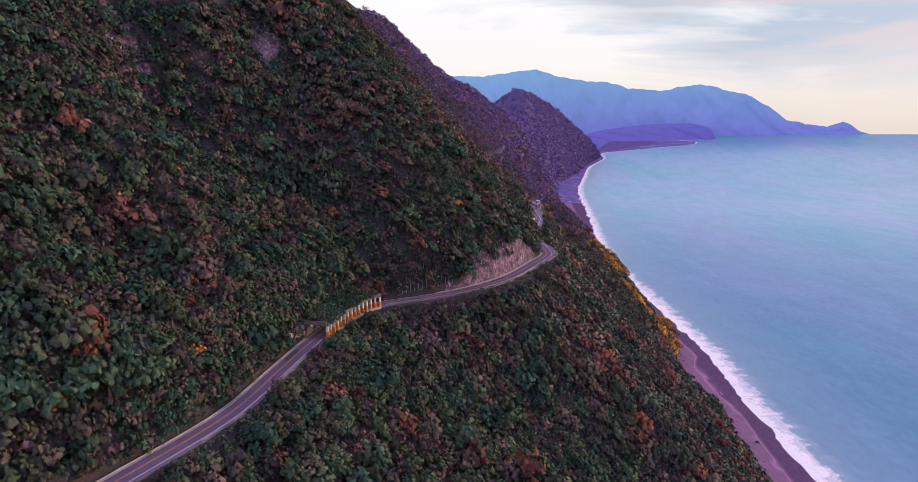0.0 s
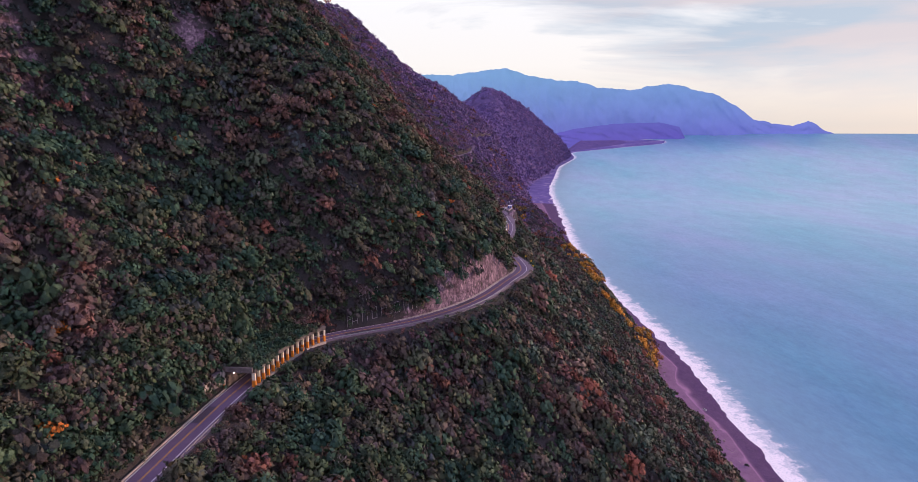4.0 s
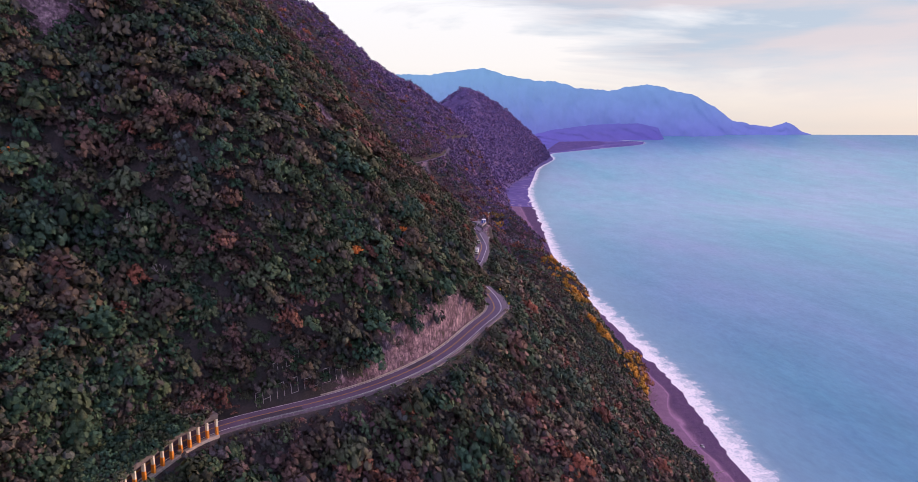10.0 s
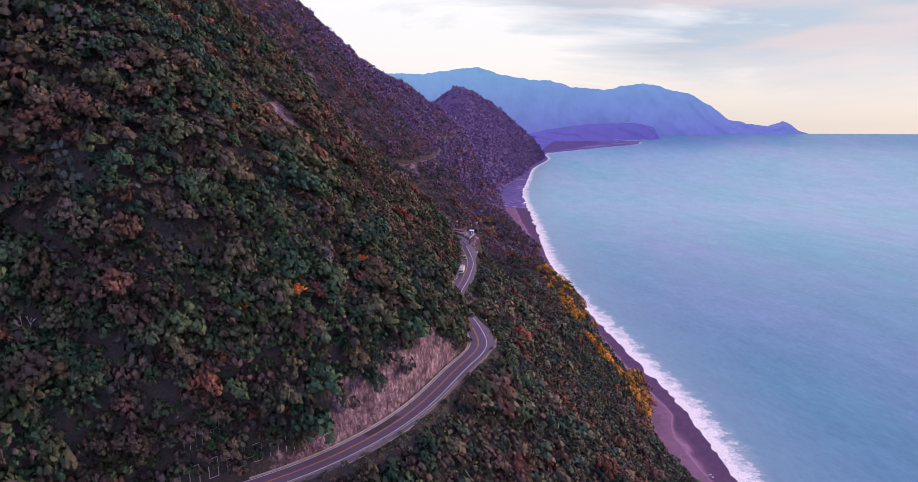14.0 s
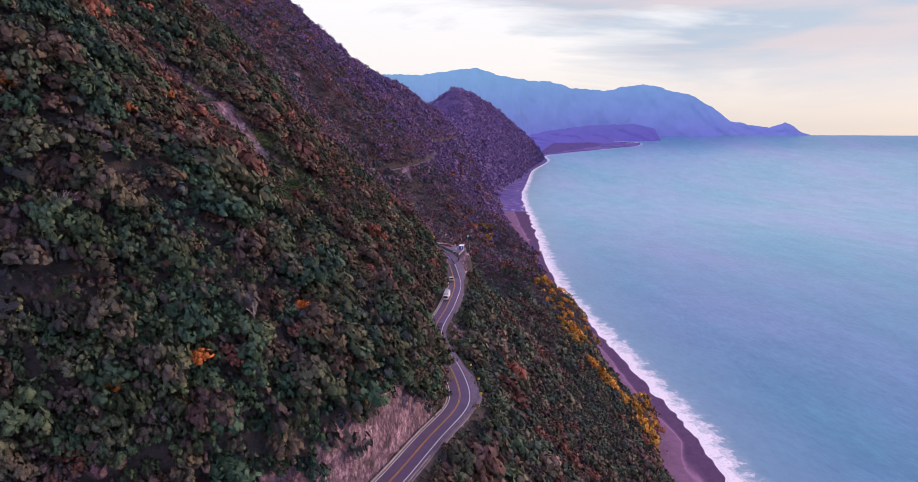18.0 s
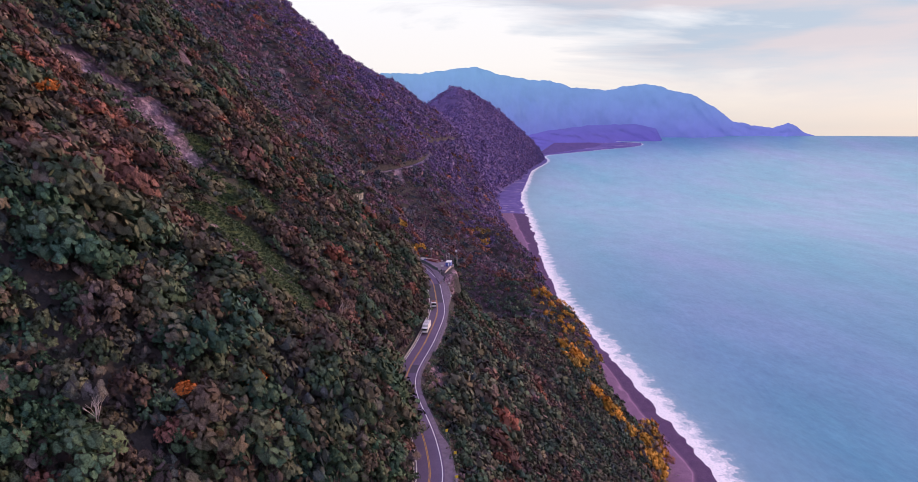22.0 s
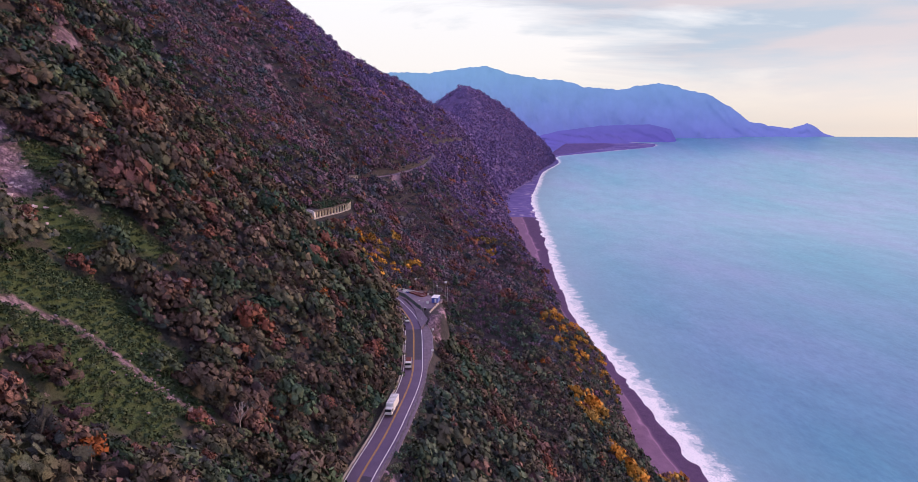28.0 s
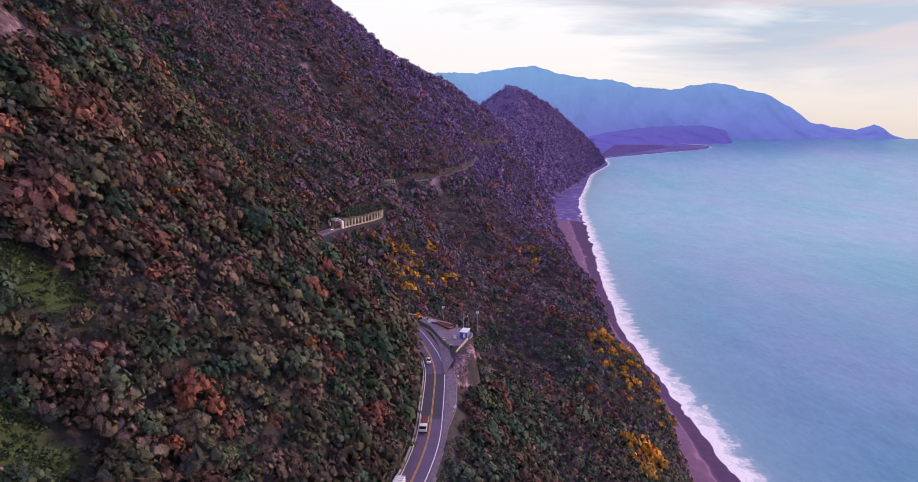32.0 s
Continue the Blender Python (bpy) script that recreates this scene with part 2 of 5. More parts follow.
def squeeze(p):
    """Draws what lies beyond 2.6 km together towards the middle of the flight, along the line of sight."""
    d = p - MID
    r = np.hypot(d[:, 0], d[:, 1])
    over = np.maximum(r - 2600, 0)
    s = np.where(over > 0, (2600 + 2200 * over / (over + 3200)) / np.maximum(r, 1), 1.0)
    return MID + d * s[:, None]


def link_mesh(name, verts, faces, materials, parent=None, smooth_shade=True, attributes=None, normals=None):
    me = bpy.data.meshes.new(name)
    verts, faces = np.asarray(verts, np.float32), np.asarray(faces, np.int32)
    n, w = faces.shape
    me.vertices.add(len(verts)); me.vertices.foreach_set("co", verts.ravel())
    me.loops.add(n * w); me.loops.foreach_set("vertex_index", faces.ravel())
    me.polygons.add(n); me.polygons.foreach_set("loop_start", np.arange(0, n * w, w, dtype=np.int32))
    me.polygons.foreach_set("use_smooth", np.full(n, smooth_shade))
    for key, values in (attributes or {}).items():
        me.attributes.new(key, "FLOAT", "POINT").data.foreach_set("value", np.asarray(values, np.float32).ravel())
    for m in materials:
        me.materials.append(m)
    me.update(calc_edges=True)
    me.validate()
    if normals is not None:
        me.normals_split_custom_set_from_vertices(np.asarray(normals, np.float32))
    ob = new(name, me)
    if parent:
        ob.parent = parent
    return ob


def sheet_faces(rows, cols):
    a = (np.arange(rows - 1)[:, None] * cols + np.arange(cols - 1)[None]).ravel()
    return np.stack([a, a + 1, a + cols + 1, a + cols], 1)


# ---------------------------------------------------------------- materials
class Nodes:
    def __init__(self, name):
        self.m = bpy.data.materials.new(name)
        self.m.use_nodes = True
        self.t = self.m.node_tree
        self.b = self.t.nodes["Principled BSDF"]

    def add(self, kind, **values):
        n = self.t.nodes.new(kind)
        for key, value in values.items():
            n.inputs[key].default_value = value
        return n

    def link(self, a, b):
        self.t.links.new(a, b)

    def noise(self, scale, detail=4.0, rough=0.55, vector=None):
        n = self.add("ShaderNodeTexNoise", Scale=scale, Detail=detail, Roughness=rough)
        if vector is not None:
            self.link(vector, n.inputs["Vector"])
        return n.outputs[0]

    def place(self):
        return self.add("ShaderNodeNewGeometry").outputs["Position"]

    def ramp(self, fac, *stops):
        n = self.add("ShaderNodeValToRGB")
        r = n.color_ramp.elements
        while len(r) < len(stops):
            r.new(0.5)
        for el, (p, c) in zip(r, stops):
            el.position, el.color = p, (*c, 1) if len(c) == 3 else c
        self.link(fac, n.inputs[0])
        return n.outputs[0]

    def mix(self, fac, a, b, blend="MIX"):
        n = self.add("ShaderNodeMix")
        n.data_type, n.blend_type = "RGBA", blend
        for value, k in ((fac, 0), (a, 6), (b, 7)):
            if hasattr(value, "is_linked"):
                self.link(value, n.inputs[k])
            else:
                n.inputs[k].default_value = value if k == 0 else (*value, 1)
        return n.outputs[2]

    def attribute(self, key):
        n = self.add("ShaderNodeAttribute")
        n.attribute_name = key
        return n.outputs["Fac"]

    def bump(self, height, strength, distance, level=False):
        n = self.add("ShaderNodeBump", Strength=strength, Distance=distance)
        if level:
            up = self.add("ShaderNodeCombineXYZ", Z=1.0)
            self.link(up.outputs[0], n.inputs["Normal"])
        self.link(height, n.inputs["Height"])
        self.link(n.outputs[0], self.b.inputs["Normal"])

    def out(self, color=None, rough=0.8, metal=0.0, spec=None):
        if color is not None:
            if hasattr(color, "is_linked"):
                self.link(color, self.b.inputs["Base Color"])
            else:
                self.b.inputs["Base Color"].default_value = (*color, 1)
        if hasattr(rough, "is_linked"):
            self.link(rough, self.b.inputs["Roughness"])
        else:
            self.b.inputs["Roughness"].default_value = rough
        self.b.inputs["Metallic"].default_value = metal
        if spec is not None:
            self.b.inputs["Specular IOR Level"].default_value = spec
        return self.m


def foliage(name, stops, grain=1.1, contrast=1.0, single=False):
    """Leaves: colour tree by tree, by stand and by single clump. single: for trees that are objects of their own."""
    g = Nodes(name)
    pos = g.place()
    each = g.add("ShaderNodeObjectInfo").outputs["Random"] if single else g.attribute("tint")
    stand = g.noise(0.021, 4.0, 0.6, pos)
    both = g.add("ShaderNodeMath"); both.operation = "MULTIPLY_ADD"
    both.inputs[1].default_value = 0.56
    half = g.add("ShaderNodeMath"); half.operation = "MULTIPLY_ADD"; half.inputs[1].default_value, half.inputs[2].default_value = 1.4, -0.50
    g.link(each, both.inputs[0]); g.link(stand, half.inputs[0]); g.link(half.outputs[0], both.inputs[2])
    # violet lift painted into every stop stands in for airlight over dark foliage
    color = g.ramp(both.outputs[0], *[(at, (c[0] + 0.004, c[1] + 0.001, c[2] + 0.009)) for at, c in stops])

    def spread(lo, hi):
        return (1 - lo * contrast,) * 3, (1 + hi * contrast,) * 3
    wrap = g.add("ShaderNodeMath"); wrap.operation = "MULTIPLY"; wrap.inputs[1].default_value = 7.31
    part_ = g.add("ShaderNodeMath"); part_.operation = "FRACT"
    g.link(each, wrap.inputs[0]); g.link(wrap.outputs[0], part_.inputs[0])
    lo, hi = spread(0.36, 0.36)
    color = g.mix(1.0, color, g.ramp(part_.outputs[0], (0.0, lo), (1.0, hi)), "MULTIPLY")
    isle = g.add("ShaderNodeNewGeometry").outputs["Random Per Island"]
    lo, hi = spread(0.26, 0.28)
    color = g.mix(1.0, color, g.ramp(isle, (0.0, lo), (1.0, hi)), "MULTIPLY")
    lo, hi = spread(0.58, 0.66)
    fine = g.ramp(g.noise(1.5 * grain, 4.0, 0.65, pos), (0.32, lo), (0.68, hi))
    # each clump of leaves is rounded off, with a ragged rim
    across = g.add("ShaderNodeCombineXYZ")
    g.link(g.attribute("rim_u"), across.inputs[0]); g.link(g.attribute("rim_v"), across.inputs[1])
    reach = g.add("ShaderNodeVectorMath"); reach.operation = "LENGTH"
    g.link(across.outputs[0], reach.inputs[0])
    torn = g.add("ShaderNodeMath"); torn.operation = "MULTIPLY_ADD"; torn.inputs[1].default_value = 2.3
    g.link(g.noise(1.9 * grain, 4.0, 0.7, pos), torn.inputs[0]); g.link(reach.outputs["Value"], torn.inputs[2])
    solid = g.add("ShaderNodeMath"); solid.operation = "LESS_THAN"; solid.inputs[1].default_value = 1.68
    g.link(torn.outputs[0], solid.inputs[0]); g.link(solid.outputs[0], g.b.inputs["Alpha"])
    return g.out(g.mix(1.0, color, fine, "MULTIPLY"), 0.7, spec=0.08)


GREENS = ((0.04, (0.026, 0.066, 0.048)), (0.30, (0.038, 0.084, 0.048)), (0.52, (0.060, 0.092, 0.046)), (0.66, (0.080, 0.080, 0.056)), (0.80, (0.094, 0.072, 0.066)), (0.92, (0.130, 0.074, 0.064)), (1.0, (0.18, 0.082, 0.060)))
BROWNS = ((0.04, (0.028, 0.066, 0.048)), (0.26, (0.046, 0.084, 0.048)), (0.44, (0.080, 0.088, 0.050)), (0.58, (0.100, 0.084, 0.058)), (0.74, (0.116, 0.076, 0.062)), (0.88, (0.155, 0.080, 0.058)), (1.0, (0.21, 0.088, 0.056)))
m_leaf = foliage("leaves_mixed", GREENS, 2.6)
m_leaf_brown = foliage("leaves_turning", BROWNS, 2.6)
m_leaf_tree = foliage("leaves_broadleaf", GREENS, 2.6, single=True)
m_leaf_scrub = foliage("leaves_scrub", ((0.12, (0.044, 0.086, 0.062)), (0.42, (0.074, 0.102, 0.064)), (0.62, (0.112, 0.104, 0.072)), (0.80, (0.150, 0.096, 0.084)), (0.97, (0.210, 0.100, 0.088))), 2.6)
m_leaf_under = foliage("leaves_undergrowth", ((0.1, (0.036, 0.056, 0.056)), (0.4, (0.056, 0.066, 0.058)), (0.65, (0.084, 0.066, 0.064)), (0.9, (0.115, 0.070, 0.076))), 2.2)
# low sunlight on the slopes put into this leaf colour
m_leaf_sunlit = foliage("leaves_sunlit_gold", ((0.1, (0.200, 0.145, 0.040)), (0.5, (0.400, 0.220, 0.034)), (0.9, (0.560, 0.235, 0.030))), 1.6)
m_leaf_orange = foliage("leaves_orange", ((0.1, (0.22, 0.075, 0.03)), (0.5, (0.38, 0.12, 0.026)), (0.9, (0.48, 0.16, 0.024))), 1.8, 0.8, single=True)
m_leaf_red = foliage("leaves_rust", ((0.1, (0.090, 0.055, 0.046)), (0.5, (0.16, 0.075, 0.055)), (0.9, (0.24, 0.09, 0.052))), 1.8)
# distance haze painted into these three leaf colours as a violet cast
m_leaf_hazed = foliage("leaves_hazed_slope", ((0.08, (0.052, 0.080, 0.098)), (0.36, (0.092, 0.090, 0.112)), (0.62, (0.140, 0.092, 0.128)), (0.90, (0.190, 0.094, 0.114))), 0.9, 0.8)
m_leaf_ridge_hazed = foliage("leaves_hazed_ridge", ((0.1, (0.100, 0.090, 0.205)), (0.5, (0.138, 0.100, 0.226)), (0.9, (0.186, 0.110, 0.215))), 0.5, 0.75)
m_leaf_headland_haze = foliage("leaves_hazed_headland", ((0.1, (0.130, 0.104, 0.275)), (0.5, (0.155, 0.116, 0.290)), (0.9, (0.205, 0.132, 0.290))), 0.1, 0.4)


def bark():
    g = Nodes("bark")
    return g.out(g.ramp(g.noise(2.0, 5.0, 0.6, g.place()), (0.3, (0.06, 0.048, 0.04)), (0.7, (0.20, 0.17, 0.15))), 0.85)


m_bark = bark()


def land_material(name="mountain_ground"):
    g = Nodes(name)
    pos = g.place()
    big, mid, fine = g.noise(0.03, 5.0, 0.6, pos), g.noise(0.22, 5.0, 0.6, pos), g.noise(1.6, 6.0, 0.65, pos)
    # soil tinted violet too, for airlight in the gaps between trees
    soil = g.ramp(mid, (0.30, (0.036, 0.036, 0.050)), (0.5, (0.062, 0.052, 0.066)), (0.70, (0.088, 0.062, 0.080)))
    soil = g.mix(0.5, soil, g.ramp(fine, (0.38, (0.022, 0.028, 0.030)), (0.62, (0.070, 0.062, 0.060))))
    stretch = g.add("ShaderNodeMapping"); stretch.inputs["Scale"].default_value = (0.8, 0.8, 0.55)
    g.link(pos, stretch.inputs["Vector"])
    crack = g.noise(0.9, 9.0, 0.7, stretch.outputs[0])
    rock = g.ramp(crack, (0.36, (0.045, 0.034, 0.055)), (0.45, (0.150, 0.108, 0.155)), (0.54, (0.30, 0.22, 0.28)), (0.66, (0.64, 0.54, 0.57)))
    cells = g.add("ShaderNodeTexVoronoi", Scale=0.55)
    cells.feature = "DISTANCE_TO_EDGE"
    g.link(stretch.outputs[0], cells.inputs["Vector"])
    rock = g.mix(1.0, rock, g.ramp(cells.outputs["Distance"], (0.0, (0.45, 0.42, 0.48)), (0.12, (1.05, 1.0, 1.0))), "MULTIPLY")
    rock = g.mix(0.35, rock, g.ramp(g.noise(3.5, 6.0, 0.7, pos), (0.38, (0.04, 0.028, 0.045)), (0.62, (0.33, 0.23, 0.29))))
    rock = g.mix(1.0, rock, g.ramp(g.noise(0.16, 6.0, 0.7, pos), (0.36, (0.42, 0.36, 0.42)), (0.50, (0.95, 0.9, 0.98)), (0.64, (1.5, 1.42, 1.42))), "MULTIPLY")
    rock = g.mix(g.ramp(g.noise(0.42, 7.0, 0.72, pos), (0.54, (0, 0, 0)), (0.62, (0.85, 0.85, 0.85))), rock, (0.040, 0.042, 0.034))
    lawn = g.ramp(g.noise(0.5, 6.0, 0.7, pos), (0.3, (0.030, 0.052, 0.028)), (0.5, (0.045, 0.076, 0.034)), (0.72, (0.070, 0.086, 0.042)))
    lawn = g.mix(0.4, lawn, g.ramp(g.noise(4.0, 4.0, 0.7, pos), (0.3, (0.03, 0.05, 0.016)), (0.7, (0.09, 0.115, 0.036))))
    sand = g.ramp(g.noise(0.12, 6.0, 0.65, pos), (0.3, (0.15, 0.078, 0.175)), (0.7, (0.27, 0.145, 0.28)))
    sand = g.mix(0.45, sand, g.ramp(g.noise(2.5, 4.0, 0.7, pos), (0.3, (0.095, 0.054, 0.115)), (0.7, (0.31, 0.19, 0.30))))
    wet = g.ramp(g.attribute("wet"), (0.0, (1, 1, 1)), (0.10, (1.6, 1.6, 1.5)), (0.35, (0.9, 0.9, 0.95)), (0.6, (0.52, 0.5, 0.64)), (1.0, (0.40, 0.38, 0.58)))
    sand = g.mix(1.0, sand, wet, "MULTIPLY")
    ragged = g.add("ShaderNodeMath"); ragged.operation = "ADD"
    off = g.add("ShaderNodeMath"); off.operation = "MULTIPLY_ADD"; off.inputs[1].default_value, off.inputs[2].default_value = 2.4, -1.15
    g.link(g.noise(0.35, 6.0, 0.7, pos), off.inputs[0])
    g.link(g.attribute("rock"), ragged.inputs[0]); g.link(off.outputs[0], ragged.inputs[1])
    isrock = g.ramp(ragged.outputs[0], (0.42, (0, 0, 0)), (0.55, (1, 1, 1)))
    color = g.mix(isrock, soil, rock)
    color = g.mix(g.attribute("grass"), color, lawn)
    color = g.mix(g.attribute("sand"), color, sand)
    g.bump(g.mix(0.5, crack, fine), 0.7, 1.2)
    return g.out(color, 0.88, spec=0.2)


m_land = land_material()


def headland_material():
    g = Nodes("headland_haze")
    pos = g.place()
    # violet haze painted into the ground colours, with a faint glow of its own
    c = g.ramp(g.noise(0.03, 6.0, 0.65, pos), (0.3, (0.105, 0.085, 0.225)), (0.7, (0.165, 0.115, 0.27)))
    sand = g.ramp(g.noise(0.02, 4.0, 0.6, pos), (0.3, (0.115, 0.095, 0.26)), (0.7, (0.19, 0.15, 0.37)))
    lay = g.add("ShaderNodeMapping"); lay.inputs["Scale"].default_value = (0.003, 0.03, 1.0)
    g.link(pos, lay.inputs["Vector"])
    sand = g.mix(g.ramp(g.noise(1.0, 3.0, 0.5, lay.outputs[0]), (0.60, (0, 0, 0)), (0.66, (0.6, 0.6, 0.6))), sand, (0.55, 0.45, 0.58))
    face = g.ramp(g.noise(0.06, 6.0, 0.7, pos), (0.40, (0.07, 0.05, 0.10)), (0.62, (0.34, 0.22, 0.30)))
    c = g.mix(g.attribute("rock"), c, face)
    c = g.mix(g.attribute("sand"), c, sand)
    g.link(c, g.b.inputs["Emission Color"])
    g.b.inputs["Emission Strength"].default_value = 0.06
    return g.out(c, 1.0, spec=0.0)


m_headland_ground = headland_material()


def sea_material():
    g = Nodes("sea_water")
    pos = g.place()
    lay = g.add("ShaderNodeMapping"); lay.inputs["Scale"].default_value = (1.0, 0.45, 1.0)
    lay.inputs["Rotation"].default_value = (0, 0, radians(18))
    g.link(pos, lay.inputs["Vector"])
    swell, chop = g.noise(0.045, 5.0, 0.6, lay.outputs[0]), g.noise(0.32, 6.0, 0.65, lay.outputs[0])
    broad = g.noise(0.0035, 4.0, 0.55, lay.outputs[0])
    shore = g.attribute("shore")
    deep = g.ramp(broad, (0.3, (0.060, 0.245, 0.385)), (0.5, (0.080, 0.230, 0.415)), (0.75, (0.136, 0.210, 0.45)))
    # sky reflection and haze on far water, painted in as a paler colour
    sky_sheen = g.ramp(broad, (0.3, (0.21, 0.55, 0.57)), (0.5, (0.29, 0.56, 0.60)), (0.75, (0.38, 0.53, 0.64)))
    deep = g.mix(g.attribute("sky_sheen"), deep, sky_sheen)
    deep = g.mix(1.0, deep, g.ramp(g.noise(0.02, 6.0, 0.7, lay.outputs[0]), (0.3, (0.84, 0.86, 0.9)), (0.7, (1.12, 1.1, 1.08))), "MULTIPLY")
    deep = g.mix(1.0, deep, g.ramp(g.noise(0.14, 5.0, 0.75, lay.outputs[0]), (0.32, (0.84, 0.86, 0.9)), (0.6, (1.08, 1.07, 1.05))), "MULTIPLY")
    near = g.ramp(shore, (0.0, (1, 1, 1)), (0.12, (0.35, 0.35, 0.35)), (0.45, (0, 0, 0)))
    water = g.mix(near, deep, (0.30, 0.46, 0.52))
    # surf: white where it runs up the beach, torn further out
    tear = g.add("ShaderNodeMath"); tear.operation = "MULTIPLY_ADD"; tear.inputs[1].default_value = 0.26
    g.link(g.noise(0.05, 10.0, 0.72, pos), tear.inputs[0]); g.link(shore, tear.inputs[2])
    white = g.ramp(tear.outputs[0], (0.0, (1, 1, 1)), (0.166, (1, 1, 1)), (0.178, (0.4, 0.4, 0.4)), (0.188, (0.8, 0.8, 0.8)), (0.207, (0.12, 0.1, 0.1)), (0.236, (0, 0, 0)))
    lace = g.ramp(g.noise(0.55, 5.0, 0.75, pos), (0.36, (0.35, 0.35, 0.35)), (0.48, (1, 1, 1)))
    foam = g.mix(1.0, white, lace, "MULTIPLY")
    color = g.mix(foam, water, (0.95, 0.95, 0.95))
    h = g.mix(0.35, swell, chop)
    g.bump(h, 0.5, 1.2, level=True)
    g.b.inputs["IOR"].default_value = 1.33
    return g.out(color, g.ramp(foam, (0.0, (0.42, 0.42, 0.42)), (1.0, (0.9, 0.9, 0.9))))


m_sea = sea_material()


def asphalt():
    g = Nodes("asphalt")
    pos = g.place()
    c = g.ramp(g.noise(0.22, 5.0, 0.6, pos), (0.3, (0.110, 0.074, 0.146)), (0.7, (0.178, 0.122, 0.222)))
    c = g.mix(0.5, c, g.ramp(g.noise(5.0, 4.0, 0.7, pos), (0.3, (0.080, 0.056, 0.106)), (0.7, (0.18, 0.13, 0.22))))
    return g.out(c, 0.78, spec=0.35)


def plain(name, color, rough=0.6, metal=0.0, vary=0.25, scale=1.2):
    g = Nodes(name)
    n = g.noise(scale, 5.0, 0.65, g.place())
    lo, hi = tuple(v * (1 - vary) for v in color), tuple(min(v * (1 + vary), 0.95) for v in color)
    return g.out(g.ramp(n, (0.3, lo), (0.7, hi)), rough, metal)


m_asphalt = asphalt()
m_tar = plain("fresh_asphalt", (0.058, 0.046, 0.078), 0.8, vary=0.25, scale=0.8)
m_gravel = plain("shoulder_concrete", (0.17, 0.13, 0.185), 0.85, vary=0.35, scale=0.6)
m_white = plain("white_paint", (0.82, 0.80, 0.82), 0.6, vary=0.2, scale=0.9)
m_yellow = plain("yellow_paint", (0.62, 0.33, 0.04), 0.6, vary=0.2, scale=0.9)
m_concrete = plain("concrete", (0.42, 0.37, 0.37), 0.85, vary=0.3, scale=0.5)

# ---------------------------------------------------------------- land
# patches on the slopes: x, y, reach along x, reach along y, kind
PATCHES = [(-161, 298, 9, 8, "broken"), (-152, 295, 7, 8, "broken"), (-143, 287, 7, 8, "broken"), (-134, 276, 6, 7, "broken"), (-114, 361, 9, 8, "rock"), (-104, 360, 8, 8, "broken"),
           (-68, 481, 8, 7, "rock"), (-58, 485, 9, 8, "rock"), (-48, 489, 10, 9, "rock"), (-38, 490, 10, 10, "rock"), (-28, 489, 10, 10, "rock"), (-18, 485, 9, 10, "rock"),
           (-132, 1184, 12, 11, "broken"), (-112, 1164, 13, 12, "rock"), (-97, 1154, 13, 12, "rock"), (-84, 1145, 10, 10, "rock"), (39, 1865, 12, 16, "rock"), (-40, 560, 5, 16, "rock"), (65, 489, 6, 10, "rock"), (73, 480, 5, 6, "rock"), (76.5, 612, 3.2, 9, "rock"), (81, 628, 2.5, 6, "rock"), (180, 1620, 50, 8, "rock"), (215, 1740, 45, 9, "rock"), (150, 1480, 40, 7, "rock"), (245, 1860, 40, 9, "rock"), (275, 1990, 45, 10, "rock"), (205, 1340, 40, 8, "rock"), (240, 1560, 30, 8, "rock"), (40, 1205, 8, 14, "rock"), (330, 2600, 70, 16, "broken"), (300, 2440, 60, 14, "broken"), (420, 2900, 70, 20, "broken"), (480, 3150, 80, 22, "broken"), (370, 2750, 60, 14, "broken"), (600, 3500, 90, 25, "broken"), (250, 2260, 50, 12, "rock"), (310, 2120, 40, 10, "broken"),
           (266, 744, 10, 9, "rock"), (257, 590, 7, 9, "rock"), (198, 694, 7, 8, "rock"), (118, 560, 6, 8, "rock"),
           (6, 455, 21, 20, "grass"), (-8, 468, 9, 9, "grass"), (10, 474, 8, 6, "grass"), (20, 462, 8, 8, "grass"), (-10, 485, 9, 8, "grass"), (0, 474, 9, 9, "grass"), (-1, 499, 8, 6, "grass"), (-20, 498, 7, 6, "grass")]


# stony gully that crosses the open grass
TRACK = [(float(a), float(b)) for a, b in zip(np.interp(np.arange(0, 8.01, 0.25), range(9), (-3, -1, 3, 8, 12, 16, 19, 23, 26)), np.interp(np.arange(0, 8.01, 0.25), range(9), (448, 454, 458, 459, 459.5, 460, 461, 463, 466)))]


